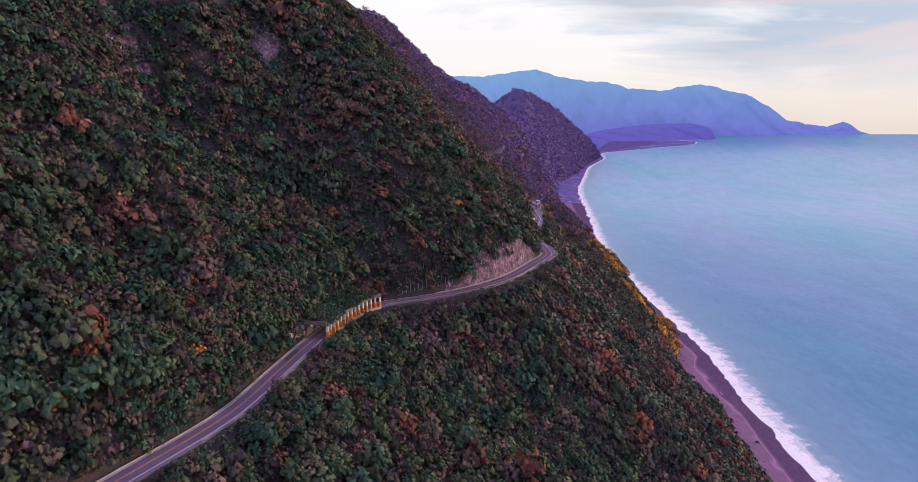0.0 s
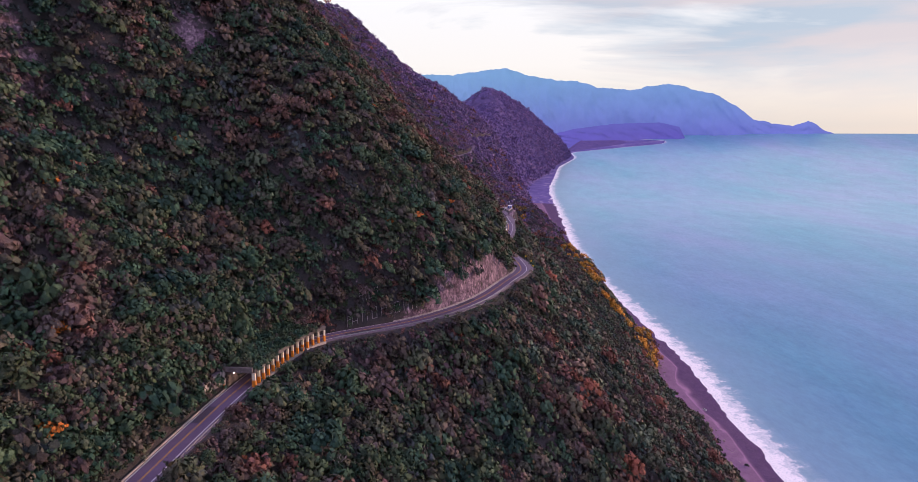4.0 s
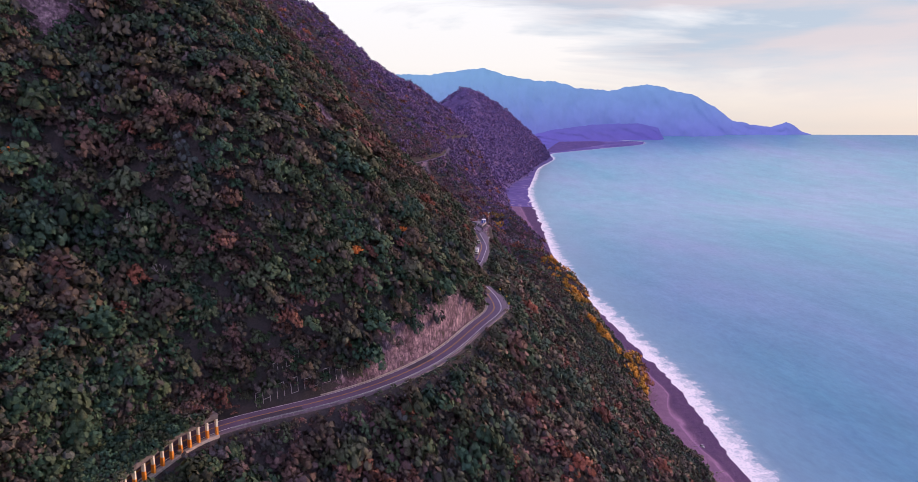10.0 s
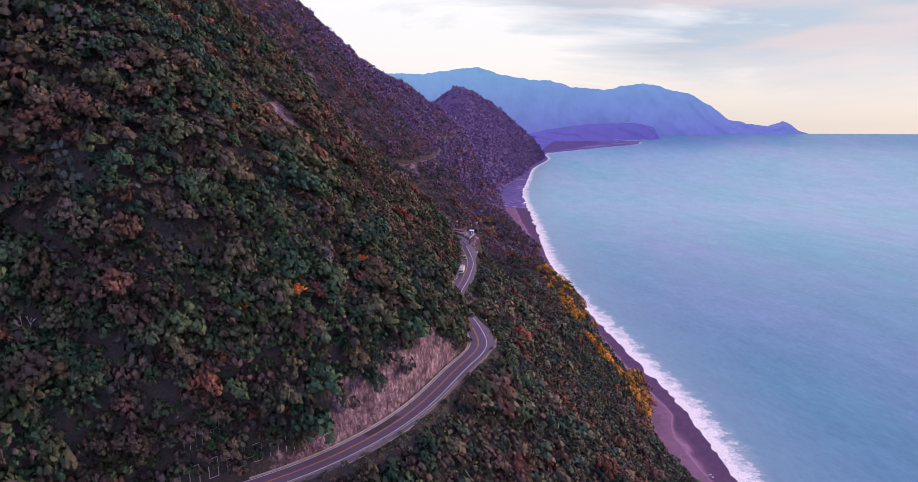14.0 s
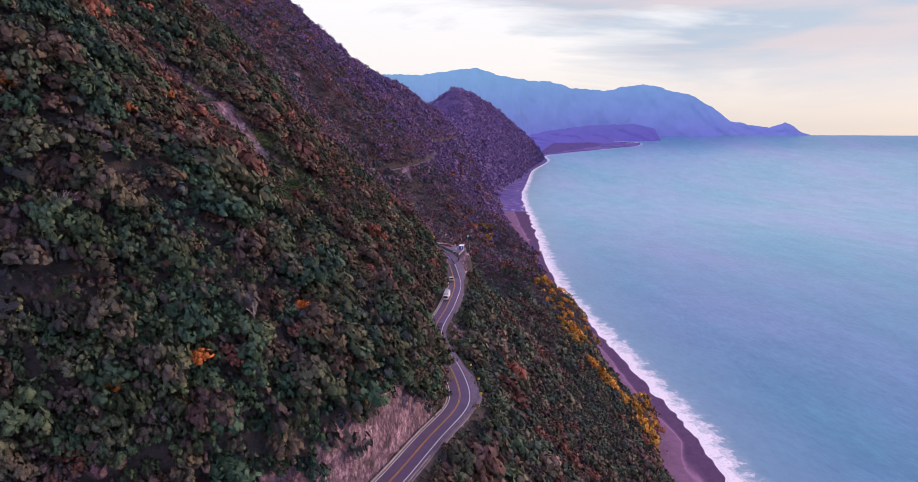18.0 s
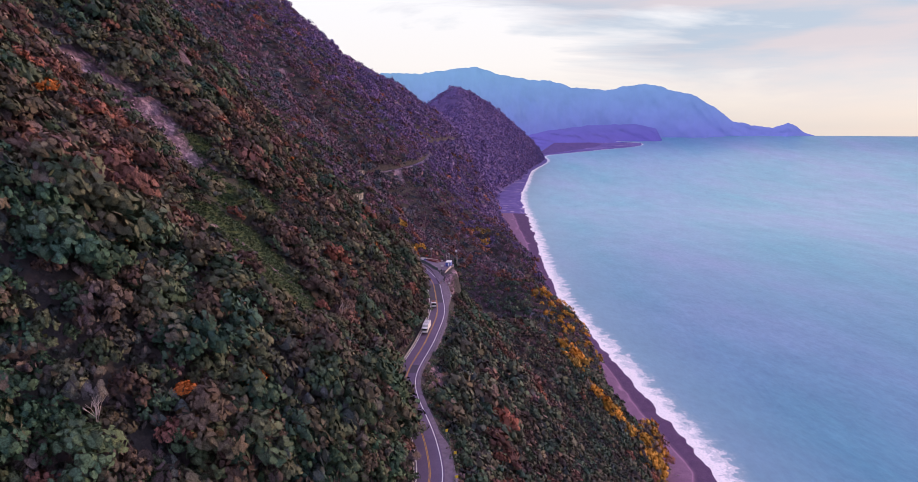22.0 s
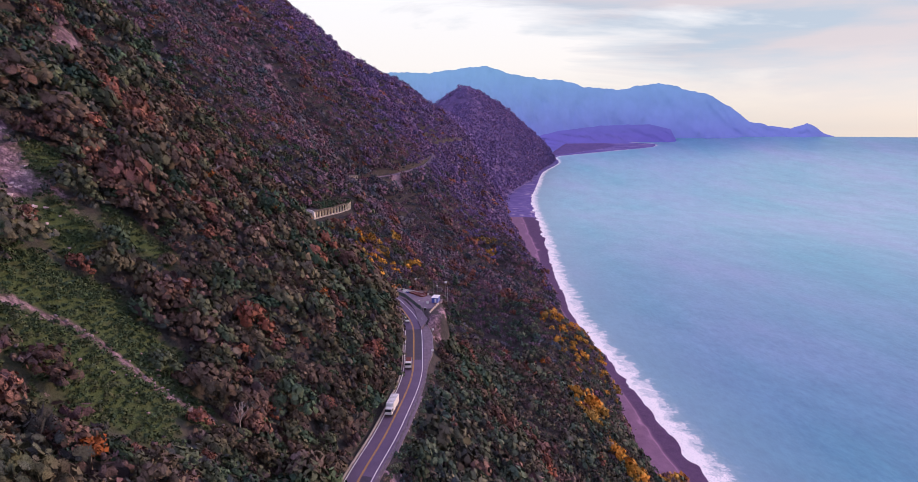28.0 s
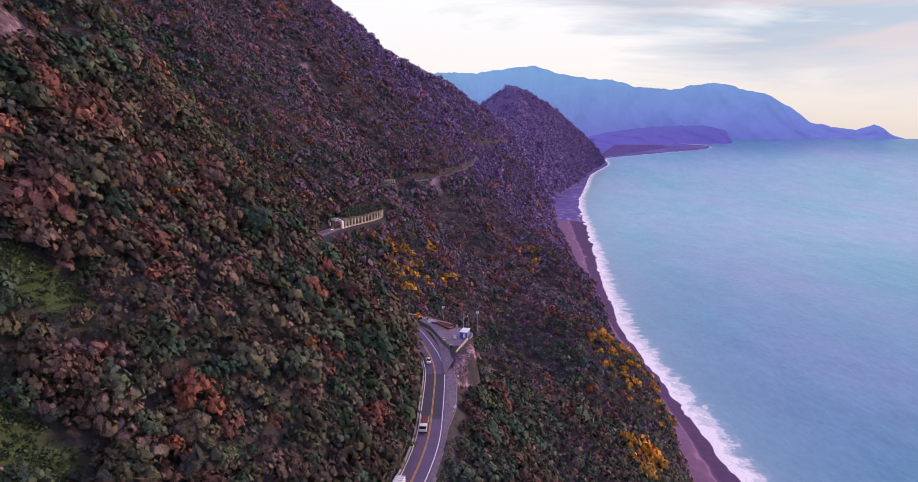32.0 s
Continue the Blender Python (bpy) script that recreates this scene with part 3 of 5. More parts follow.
def patch_masks(x, y):
    rock, grass = np.zeros_like(x), np.zeros_like(x)
    for px, py, ax, ay, kind in PATCHES:
        w = smooth(1.3, 0.55, np.hypot((x - px) / ax, (y - py) / ay) + 0.45 * fbm(x / 5.0, y / 5.0, 3, 19))
        if kind != "grass":
            rock = np.maximum(rock, w * (0.62 if kind == "broken" else 1.0))
        else:
            grass = np.maximum(grass, w)
    track = np.min([np.hypot(x - px, y - py) for px, py in TRACK], 0)
    onpath = smooth(1.9, 0.9, track)
    rock, grass = np.maximum(rock, onpath), grass * (1 - onpath)
    k = road_slant(y)
    u = (road_x(y) - x) / k - 5.2
    rise = ground(x, y) - road_z(y)
    top = 17 * smooth(324, 345, y) * smooth(414, 380, y) + 8 * fbm(y / 10.0, x / 10.0, 3, 77)
    cut = smooth(320, 328, y) * smooth(410, 400, y) * smooth(-1.0, 0.3, u) * smooth(3, -1, rise - top)
    return np.maximum(rock, cut), grass


LAND_Y = np.unique(np.r_[np.arange(-600, 60, 15), np.arange(60, 700, 2.5), np.arange(700, 1000, 4), np.arange(1000, 2400, 8), np.arange(2400, 4000, 25), np.arange(4000, 13001, 100)])
_left = -np.r_[0, np.cumsum(np.r_[np.full(26, 1.4), np.full(30, 3.0), np.full(20, 6.0), np.full(20, 14.0)])]
_right, _beach = np.linspace(0, 1, 72)[1:], np.linspace(0, 1.9, 16)[1:]


def land_columns(y):
    rx, k = road_x(y), road_slant(y)
    half_up, half = np.where(y < 2300, np.where(y > 1000, 4.2, 5.2) * k, 2.0), np.where(y < 2300, np.where(y > 1000, 4.6, 6.0) * k, 2.0)
    fx, sx = foot_x(y), shore_x(y)
    cols = [(rx - half_up + w) for w in _left[::-1]] + [rx, rx + half]
    cols += [rx + half + (fx - rx - half) * f for f in _right]
    cols += [fx + (sx - fx) * b for b in _beach]
    return np.stack(cols, 1)


def land_sheet(name, rows, material, label):
    X = land_columns(rows)
    Y = np.broadcast_to(rows[:, None], X.shape)
    verts = squeeze(np.stack([X, Y, ground(X, Y)], -1).reshape(-1, 3))
    rock_mask, grass_mask = patch_masks(X.ravel(), Y.ravel())
    beach = np.clip((X - foot_x(Y)) / np.maximum(shore_x(Y) - foot_x(Y), 3), -1, 3).ravel()
    ob = link_mesh(name, verts, sheet_faces(*X.shape), [material], attributes={
        "rock": rock_mask, "grass": grass_mask, "sand": smooth(-0.12, 0.05, beach), "wet": smooth(0.54, 0.62, beach + 0.1 * fbm(Y.ravel() / 30, X.ravel() / 30, 2, 4))})
    return tagged(ob, label, "ground", kind="structure")


land_sheet("ground", LAND_Y[LAND_Y <= 2400], m_land, "steep wooded coastal mountain side above a dark sand beach")
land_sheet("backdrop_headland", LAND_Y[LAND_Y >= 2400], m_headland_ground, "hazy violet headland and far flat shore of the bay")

# ---------------------------------------------------------------- sea
sea_y = np.unique(np.r_[np.arange(-6000, 0, 400), np.arange(0, 1500, 10), np.arange(1500, 4000, 30), np.arange(4000, 12000, 200), np.geomspace(12000, 29000, 20)])
sea_v = np.r_[-40, -20, -10, np.arange(-5, 60, 3), np.geomspace(60, 30000, 50)]
SX = shore_x(sea_y)[:, None] + sea_v[None] * np.where(sea_y > 6000, 1.0, 1.0)[:, None]
SY = np.broadcast_to(sea_y[:, None], SX.shape)
keep = np.minimum(1.0, 29400 / np.hypot(SX - MID[0], SY - MID[1]))
sv = np.stack([MID[0] + (SX - MID[0]) * keep, MID[1] + (SY - MID[1]) * keep, np.zeros_like(SX)], -1).reshape(-1, 3)
sv[:, 2] = np.where(np.abs(sea_v[None] + 0 * SX).ravel() < 500, 0.25 * noise2(sv[:, 0] / 14, sv[:, 1] / 22, 3), 0)
# second attribute: share of painted sky sheen, stronger away from the flight
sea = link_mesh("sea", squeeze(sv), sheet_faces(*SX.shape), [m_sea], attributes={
    "shore": (np.clip(sea_v, -40, 600)[None] / 300.0 + 0 * SX).ravel(), "sky_sheen": (smooth(450, 2600, np.hypot(SX * 0.9, SY - 180)) * (0.35 + 0.65 * smooth(14000, 5000, np.hypot(SX, SY))) * 0.9 + 0.1).ravel()})
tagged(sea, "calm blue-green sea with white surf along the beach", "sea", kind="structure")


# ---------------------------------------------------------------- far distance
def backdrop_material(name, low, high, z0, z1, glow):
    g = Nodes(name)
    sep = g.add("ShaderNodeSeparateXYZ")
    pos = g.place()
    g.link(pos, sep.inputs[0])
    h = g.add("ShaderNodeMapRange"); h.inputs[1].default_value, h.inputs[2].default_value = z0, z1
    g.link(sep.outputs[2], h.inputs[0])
    # distance haze painted as a colour ramp by height, and made to glow
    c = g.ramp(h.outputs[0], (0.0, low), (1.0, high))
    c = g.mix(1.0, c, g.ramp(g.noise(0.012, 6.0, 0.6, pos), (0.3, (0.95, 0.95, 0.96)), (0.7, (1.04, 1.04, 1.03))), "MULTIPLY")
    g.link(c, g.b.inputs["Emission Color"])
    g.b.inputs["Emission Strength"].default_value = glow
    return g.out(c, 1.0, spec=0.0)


def far_range(name, label, profile, near, far, base, material, seed, rough):
    """A range of hills from a skyline of (degrees to the right of +y, degrees above eye level)."""
    az = np.arange(profile[0][0], profile[-1][0], 0.08)
    top = np.interp(az, [a for a, e in profile], [e for a, e in profile]) + rough * fbm(az * 2.2, 0 * az, 4, seed)
    v = np.linspace(0, 1, 26)[:, None]
    relief = fbm(az[None] * 0.9 + 2 * v, v * 3, 4, seed + 5)
    el = base + (top - base)[None] * (v**0.9) + 0.10 * relief * np.sin(np.pi * v)
    dist = near + (far - near) * (v + 0.35 * relief * np.sin(np.pi * v))
    a = np.radians(az)[None] + 0 * v
    p = np.stack([MID[0] + dist * np.sin(a), MID[1] + dist * np.cos(a), MID[2] + dist * np.tan(np.radians(el))], -1)
    return tagged(link_mesh(name, p.reshape(-1, 3), sheet_faces(26, len(az)), [material]), label, "mountains", kind="structure")


MOUNT = [(-9, 4.1), (-4.6, 4.33), (-0.6, 4.6), (1.4, 4.52), (3.9, 4.86), (6.2, 5.09), (8.0, 4.45), (10.5, 4.04), (12.4, 3.92), (13.9, 3.42), (16.9, 3.09), (18.3, 3.41), (20.0, 3.57),
         (21.1, 3.35), (22.5, 2.91), (23.7, 2.7), (25.3, 1.74), (26.9, 0.56), (28.2, 0.28), (29.7, 0.04), (30.8, 0.49), (32.0, -0.28), (32.7, -0.6)]
LOW = [(9.0, -1.0), (10.0, -0.8), (12.0, -0.21), (15.5, 0.23), (19.4, 0.36), (21.06, -0.03), (21.6, -0.95)]
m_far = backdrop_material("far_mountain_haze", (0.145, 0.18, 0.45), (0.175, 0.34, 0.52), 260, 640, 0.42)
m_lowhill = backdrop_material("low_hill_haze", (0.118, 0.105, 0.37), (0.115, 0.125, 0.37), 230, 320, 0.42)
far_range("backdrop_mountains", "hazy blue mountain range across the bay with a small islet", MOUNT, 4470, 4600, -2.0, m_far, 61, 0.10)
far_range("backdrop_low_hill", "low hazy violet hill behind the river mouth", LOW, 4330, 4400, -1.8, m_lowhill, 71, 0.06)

# ---------------------------------------------------------------- road
_step = np.hypot(np.diff(ROAD_X), np.diff(ROAD_Y))
ROAD_S = np.r_[0, np.cumsum(_step)]


def along(s):
    """Point, heading and height of the road's centre at s metres from its start."""
    x, y, z = np.interp(s, ROAD_S, ROAD_X), np.interp(s, ROAD_S, ROAD_Y), np.interp(s, ROAD_S, ROAD_Z)
    dx, dy = np.interp(s, ROAD_S, np.gradient(ROAD_X, ROAD_S)), np.interp(s, ROAD_S, np.gradient(ROAD_Y, ROAD_S))
    n = np.hypot(dx, dy)
    return x, y, z, dx / n, dy / n


def s_of(y):
    return float(np.interp(y, ROAD_Y, ROAD_S))


def strip(name, s0, s1, a, b, lift, material, step=2.0, parent=None, deep=0.0):
    """A ribbon along the road from a to b metres to the right of its centre; a and b may be functions of s."""
    s = np.linspace(s0, s1, max(2, int((s1 - s0) / step) + 1))
    x, y, z, dx, dy = along(s)
    a = a(s) if callable(a) else a + 0 * s
    b = b(s) if callable(b) else b + 0 * s
    def edge(o, h):
        return np.stack([x + dy * o, y - dx * o, z + h], -1)
    if deep:
        cols = [edge(a, lift - deep), edge(a, lift), edge(b, lift), edge(b, lift - deep)]
    else:
        cols = [edge(a, lift), edge(b, lift)]
    v = np.stack(cols, 1)
    return link_mesh(name, v.reshape(-1, 3), sheet_faces(len(s), len(cols)), [material], parent, smooth_shade=False)


S0, S1 = s_of(42), s_of(2220)
road = strip("road", S0, S1, -3.9, 4.1, 0.0, m_asphalt, 2.0, deep=0.5)
tagged(road, "grey two-lane asphalt coast road winding along the slope", "road", kind="structure")


def outer(s):
    y = np.interp(s, ROAD_S, ROAD_Y)
    return 5.4 + 2.6 * smooth(562, 585, y) * smooth(618, 598, y) + 1.5 * smooth(408, 415, y) * smooth(440, 430, y)


verge = strip("pavement", S0, s_of(1000), 4.1, outer, -0.02, m_gravel, 2.0, deep=0.6)
tagged(verge, "pale concrete shoulder beside the coast road", "road shoulder", kind="structure")
for a, b in ((-0.24, -0.07), (0.07, 0.24)):
    tagged(strip("trim", S0, s_of(1400), a, b, 0.012, m_yellow, 2.0), "yellow centre line painted on the asphalt road", "road marking", kind="structure")
for a, b in ((-3.58, -3.32), (3.32, 3.58)):
    tagged(strip("trim", S0, s_of(1400), a, b, 0.012, m_white, 2.0), "white edge line painted on the asphalt road", "road marking", kind="structure")

# newer, darker asphalt laid over worn stretches
for y0, y1, a, b in ((306, 314, 0.4, 3.1), (224, 236, -3.1, -0.4), (340, 352, -3.0, -0.5), (572, 607, -3.2, 3.2), (486, 493, 0.4, 3.1), (455, 466, -3.1, -0.4)):
    tagged(strip("road_patch", s_of(y0), s_of(y1), a, b, 0.006, m_tar, 2.0), "patch of newer dark asphalt on the road", "road patch", kind="structure")

# ---------------------------------------------------------------- woods
def crown_shape(seed, lobes, leaves, leaf, tall=1.0, small=0.26, large=0.46):
    """A crown of radius 1 about its own base: leaf clumps over many uneven lobes, and a dark inner hull.
    Returns its points, triangles and normals; the leaves are shaded by the lobe that they clothe."""
    r = np.random.RandomState(seed)
    centres, radii = [], []
    lean = r.uniform(-0.18, 0.18, 2)
    for i in range(lobes):
        a, q = 2.4 * i + r.uniform(-0.5, 0.5), math.sqrt((i + r.uniform(0.1, 0.9)) / lobes * 0.62)
        centres.append((q * math.cos(a) + lean[0], q * math.sin(a) + lean[1], tall * (0.98 - 0.85 * q * q + r.uniform(-0.2, 0.2))))
        radii.append(r.uniform(small, large))
    centres, radii = np.array(centres), np.array(radii)
    pick = r.choice(lobes, leaves, p=radii**2 / (radii**2).sum())
    d = r.normal(size=(leaves, 3))
    d[:, 2] = np.abs(d[:, 2]) * 0.95 - 0.2
    d /= np.linalg.norm(d, axis=1)[:, None]
    at = centres[pick] + d * radii[pick][:, None] * r.uniform(0.80, 1.14, (leaves, 1))
    n = d + r.normal(scale=0.45, size=(leaves, 3))
    n /= np.linalg.norm(n, axis=1)[:, None]
    side = np.cross(n, r.normal(size=(leaves, 3)))
    side /= np.linalg.norm(side, axis=1)[:, None]
    up = np.cross(n, side)
    size = leaf * r.uniform(0.6, 1.5, (leaves, 1))
    wide = size * r.uniform(0.55, 1.0, (leaves, 1))
    tri = np.stack([at - side * wide - up * size * 0.5, at + side * wide - up * size * 0.35 + n * size * 0.12, at + up * size], 1)
    whole = at - (0, 0, 0.45 * tall)
    shade = d + 0.55 * whole / (np.linalg.norm(whole, axis=1)[:, None] + 1e-6) + r.normal(scale=0.20, size=(leaves, 3))
    shade /= np.linalg.norm(shade, axis=1)[:, None]
    verts, faces, normals = tri.reshape(-1, 3), np.arange(leaves * 3).reshape(-1, 3), np.repeat(shade, 3, axis=0)
    # hull: six-sided lumps under the leaves
    hull_v, hull_f, hull_n, base = [], [], [], len(verts)
    for j, (c, q) in enumerate(zip(centres, radii)):
        b = base + 7 * j
        hull_v += [(c[0], c[1], c[2] + q * 0.66)] + [(c[0] + q * 0.70 * math.cos(k * np.pi / 3), c[1] + q * 0.70 * math.sin(k * np.pi / 3), c[2] - 0.3 * q) for k in range(6)]
        hull_n += [(0, 0, 1)] + [(math.cos(k * np.pi / 3), math.sin(k * np.pi / 3), -0.1) for k in range(6)]
        hull_f += [(b, b + 1 + k, b + 1 + (k + 1) % 6) for k in range(6)]
    rim = np.concatenate([np.tile(((-0.87, -0.5), (0.87, -0.5), (0.0, 1.0)), (leaves, 1)), np.tile((0.0, 0.42), (len(hull_v), 1))])
    return np.concatenate([verts, np.array(hull_v)]), np.concatenate([faces, np.array(hull_f)]), np.concatenate([normals, np.array(hull_n)]), rim


def leaf_data(rims, tints):
    """Point attributes of leaves: the place within the outline of each leaf clump, and the tint of its tree."""
    rim = np.concatenate(rims)
    return {"rim_u": rim[:, 0], "rim_v": rim[:, 1], "tint": np.concatenate(tints)}


def slope_points(rng, x0, x1, y0, y1, gap):
    """Points about gap metres apart on the sloping ground itself, row by row."""
    fine, rows = np.arange(x0, x1, 2.0), np.arange(y0, y1, gap)
    gx, gy = np.meshgrid(fine, rows)
    z = ground(gx, gy)
    slope = np.sqrt(1 + np.gradient(z, fine, axis=1) ** 2 + ((ground(gx, gy + 2) - z) / 2) ** 2)
    xs, ys = [], []
    for row, rise in zip(rows, slope):
        run = np.cumsum(2.0 * np.minimum(rise, 4.0))
        at = np.arange(rng.uniform(0, gap), run[-1], gap)
        at = at + rng.uniform(-0.38, 0.38, len(at)) * gap
        xs.append(np.interp(at, run, fine))
        ys.append(row + rng.uniform(-0.42, 0.42, len(at)) * gap)
    xs, ys = np.concatenate(xs), np.concatenate(ys)
    return xs, ys


def in_woods(x, y):
    """Woods from below the first bend to the ridge, cut to the camera's view."""
    south = np.interp(x, [-125, -67, -2, 57, 98, 137, 212, 240], [108, 138, 200, 245, 285, 305, 390, 420])
    west = np.interp(y, [100, 160, 220, 310, 345, 400, 520, 610, 645, 700, 840, 960, 1080, 1200, 1320, 1560, 1800, 1920, 2040, 2160, 2280, 2420],
                     [-118, -142, -182, -192, -136, -116, -132, -132, -105, -118, -195, -215, -245, -265, -215, -148, -98, -68, 0, 75, 135, 175])
    return (y > south) & (x > west)


def clear_of_road(x, y, reach):
    side = x - road_x(y)
    k = road_slant(y)
    room_up, room_down = 5.0 + 0.6 * reach, 5.8 + 0.75 * reach
    lot = yard_reach(x, y) > 9.5 + 0.45 * reach
    far = y > 1000
    room_up, room_down = np.where(far, 4.6 + 0.3 * reach, room_up), np.where(far, 4.8 + 0.3 * reach, room_down)
    room_down = room_down + 3.0 * ((y > 815) & (y < 928))
    return np.where((y > 2225) | ((y > 938) & (y < 1106)), True, np.where(side < 0, (-side / k > room_up) | ((-side / k > 5.2) & (ground(x, y) - road_z(y) > 2.0 + reach)), side / k > room_down + np.where((y > 562) & (y < 622), 1.6, 0))) & lot


def wood(name, label, shapes, rng, x, y, radius, material, sink=0.2):
    z = ground(x, y)
    n = len(x)
    kind = rng.randint(0, len(shapes), n)
    turn, lift = rng.uniform(0, 2 * np.pi, n), rng.uniform(0.8, 1.25, n)
    gx, gy = (ground(x + 2, y) - ground(x - 2, y)) / 4, (ground(x, y + 2) - ground(x, y - 2)) / 4
    tilt = np.sqrt(1 + gx**2 + gy**2)
    # crowns stand off the slope and follow its fall
    x, y, z = x - gx / tilt * 0.5 * radius, y - gy / tilt * 0.5 * radius, z + (0.5 / tilt - 0.15) * radius
    lean_x, lean_y = np.clip(gx, -1.0, 1.0) * 0.35, np.clip(gy, -1.0, 1.0) * 0.35
    hue = rng.uniform(size=n)
    vs, fs, ts, ns, rims, at = [], [], [], [], [], 0
    for k, (sv_, sf_, sn_, sr_) in enumerate(shapes):
        i = np.where(kind == k)[0]
        if not len(i):
            continue
        c, s = np.cos(turn[i])[:, None], np.sin(turn[i])[:, None]
        px = (sv_[None, :, 0] * c - sv_[None, :, 1] * s) * radius[i][:, None] + x[i][:, None]
        py = (sv_[None, :, 0] * s + sv_[None, :, 1] * c) * radius[i][:, None] + y[i][:, None]
        pz = (sv_[None, :, 2] * lift[i][:, None] - sink) * radius[i][:, None] + z[i][:, None]
        pz = pz + lean_x[i][:, None] * (px - x[i][:, None]) + lean_y[i][:, None] * (py - y[i][:, None])
        v = np.stack([px, py, pz], -1).reshape(-1, 3)
        f = (sf_[None] + (np.arange(len(i)) * len(sv_))[:, None, None]).reshape(-1, 3) + at
        rims.append(np.tile(sr_, (len(i), 1)))
        ns.append(np.stack([sn_[None, :, 0] * c - sn_[None, :, 1] * s, sn_[None, :, 0] * s + sn_[None, :, 1] * c, sn_[None, :, 2] + 0 * c], -1).reshape(-1, 3))
        vs.append(v); fs.append(f); ts.append(np.repeat(hue[i], len(sv_))); at += len(v)
    return tagged(link_mesh(name, squeeze(np.concatenate(vs)), np.concatenate(fs), [material], attributes=leaf_data(rims, ts), normals=np.concatenate(ns)), label, "undergrowth" if name == "undergrowth" else "forest", kind="stuff")


rng = np.random.RandomState(7)
near_shapes = [crown_shape(100 + i, 8, 78, 0.23) for i in range(10)]
fine_shapes = [crown_shape(150 + i, 12, 200, 0.155, 1.0, 0.21, 0.38) for i in range(10)]
mid_shapes = [crown_shape(200 + i, 5, 42, 0.29, 1.0, 0.30, 0.48) for i in range(6)]
low_shapes = [crown_shape(400 + i, 3, 15, 0.37, 0.7, 0.32, 0.52) for i in range(6)]
far_shapes = [crown_shape(300 + i, 4, 32, 0.28, 1.0, 0.32, 0.5) for i in range(5)]
# stands coloured for sunlight, placed to fit the camera's view: x, y, reach
SUNLIT = [(162, 674, 8), (168, 690, 6), (180, 700, 6), (205, 915, 18), (216, 902, 16), (232, 886, 14), (222, 930, 14), (240, 905, 12), (178, 662, 8), (204, 664, 7), (216, 667, 8), (226, 690, 9), (250, 727, 12), (241, 716, 9),
        (172, 680, 6), (258, 745, 9), (0, 891, 11), (19, 893, 14), (39, 903, 14), (31, 866, 12), (59, 913, 12), (21, 872, 12), (47, 951, 10), (167, 1242, 20)]


def stand(x0, x1, y0, y1, gap, size, hold=1.0):
    x, y = slope_points(rng, x0, x1, y0, y1, gap)
    r = gap * size * np.clip(rng.lognormal(-0.06, 0.32, len(x)), 0.5, 1.75)
    r *= np.where((y > 430) & (x < road_x(y)), 0.86, 1.0)
    r *= 1 + 0.25 * fbm(x / 30.0, y / 30.0, 2, 91)
    rock, grass = patch_masks(x, y)
    ok = (x < foot_x(y) - 1.0) & ((y > 2400) | in_woods(x, y)) & clear_of_road(x, y, r) & (rng.uniform(size=len(x)) > hold * rock) & (rng.uniform(size=len(x)) > 1.04 * grass)
    x, y, r = x[ok], y[ok], r[ok]
    gold = np.max([np.exp(-((x - gx) ** 2 + (y - gy) ** 2) / gr**2) for gx, gy, gr in SUNLIT], 0)
    dice = rng.uniform(size=len(x))
    rusty = (fbm(x / 55.0, y / 55.0, 3, 57) * 0.3 + 0.02) * np.where(y < 320, 0.4, 0.8)
    kind = np.where(dice < np.where(y < 800, 0.85, 0.5) * gold, 1, np.where(dice > 1 - np.clip(rusty, 0.012, 0.2), 2, np.where(x > road_x(y) + np.where(y > 335, 0.12, 0.45) * (foot_x(y) - road_x(y)) * (1 + noise2(x / 40, y / 40, 9)), 3, np.where(dice * 120 + y + 60 * noise2(x / 50, y / 50, 13) > 410, 4, 0))))
    return x, y, r, kind


SPECIES = [(m_leaf, "dense mixed green woodland on the steep slope"), (m_leaf_sunlit, "trees on a spur above the beach, coloured golden as if sunlit"),
           (m_leaf_red, "scattered rust-brown trees among green woodland"), (m_leaf_scrub, "brown and olive scrub on the lower slope above the beach"),
           (m_leaf_brown, "green and russet woodland on the upper mountain side")]


def plant(shapes, x, y, r, kind, hue=None):
    for k, (material, label) in enumerate(SPECIES):
        if hue and k in (0, 3, 4):
            material = hue
        i = kind == k
        if i.any():
            wood("woodland", label, shapes, rng, x[i], y[i], r[i] * (0.8 if k == 3 else 1.0), material)


# the trees nearest to the flight stand as things of their own
x, y, r, kind = stand(-205, 270, 108, 715, 5.3, 0.72)
alone = (kind == 0) & (y > 165) & (y < 300) & (np.abs(x - road_x(y)) < 34) & (rng.uniform(size=len(x)) < 0.75)
lone = np.stack([x[alone], y[alone], r[alone]], 1)[:280]
# finest crowns where the flight passes closest, plainer ones on the lower slope
close = ~alone & (x > -70) & (x < road_x(y)) & (y > 305) & (y < 505) & (kind != 3)
low = ~alone & (kind == 3)
rest = ~alone & ~close & ~low
for shapes, some in ((fine_shapes, close), (mid_shapes, low), (near_shapes, rest)):
    plant(shapes, x[some], y[some], r[some], kind[some])
x, y, r, kind = stand(-205, 270, 108, 715, 4.1, 0.66, 0.80)
wood("undergrowth", "dark shrubs filling the gaps between the trees", low_shapes, rng, x[kind != 1], y[kind != 1], r[kind != 1], m_leaf_under)
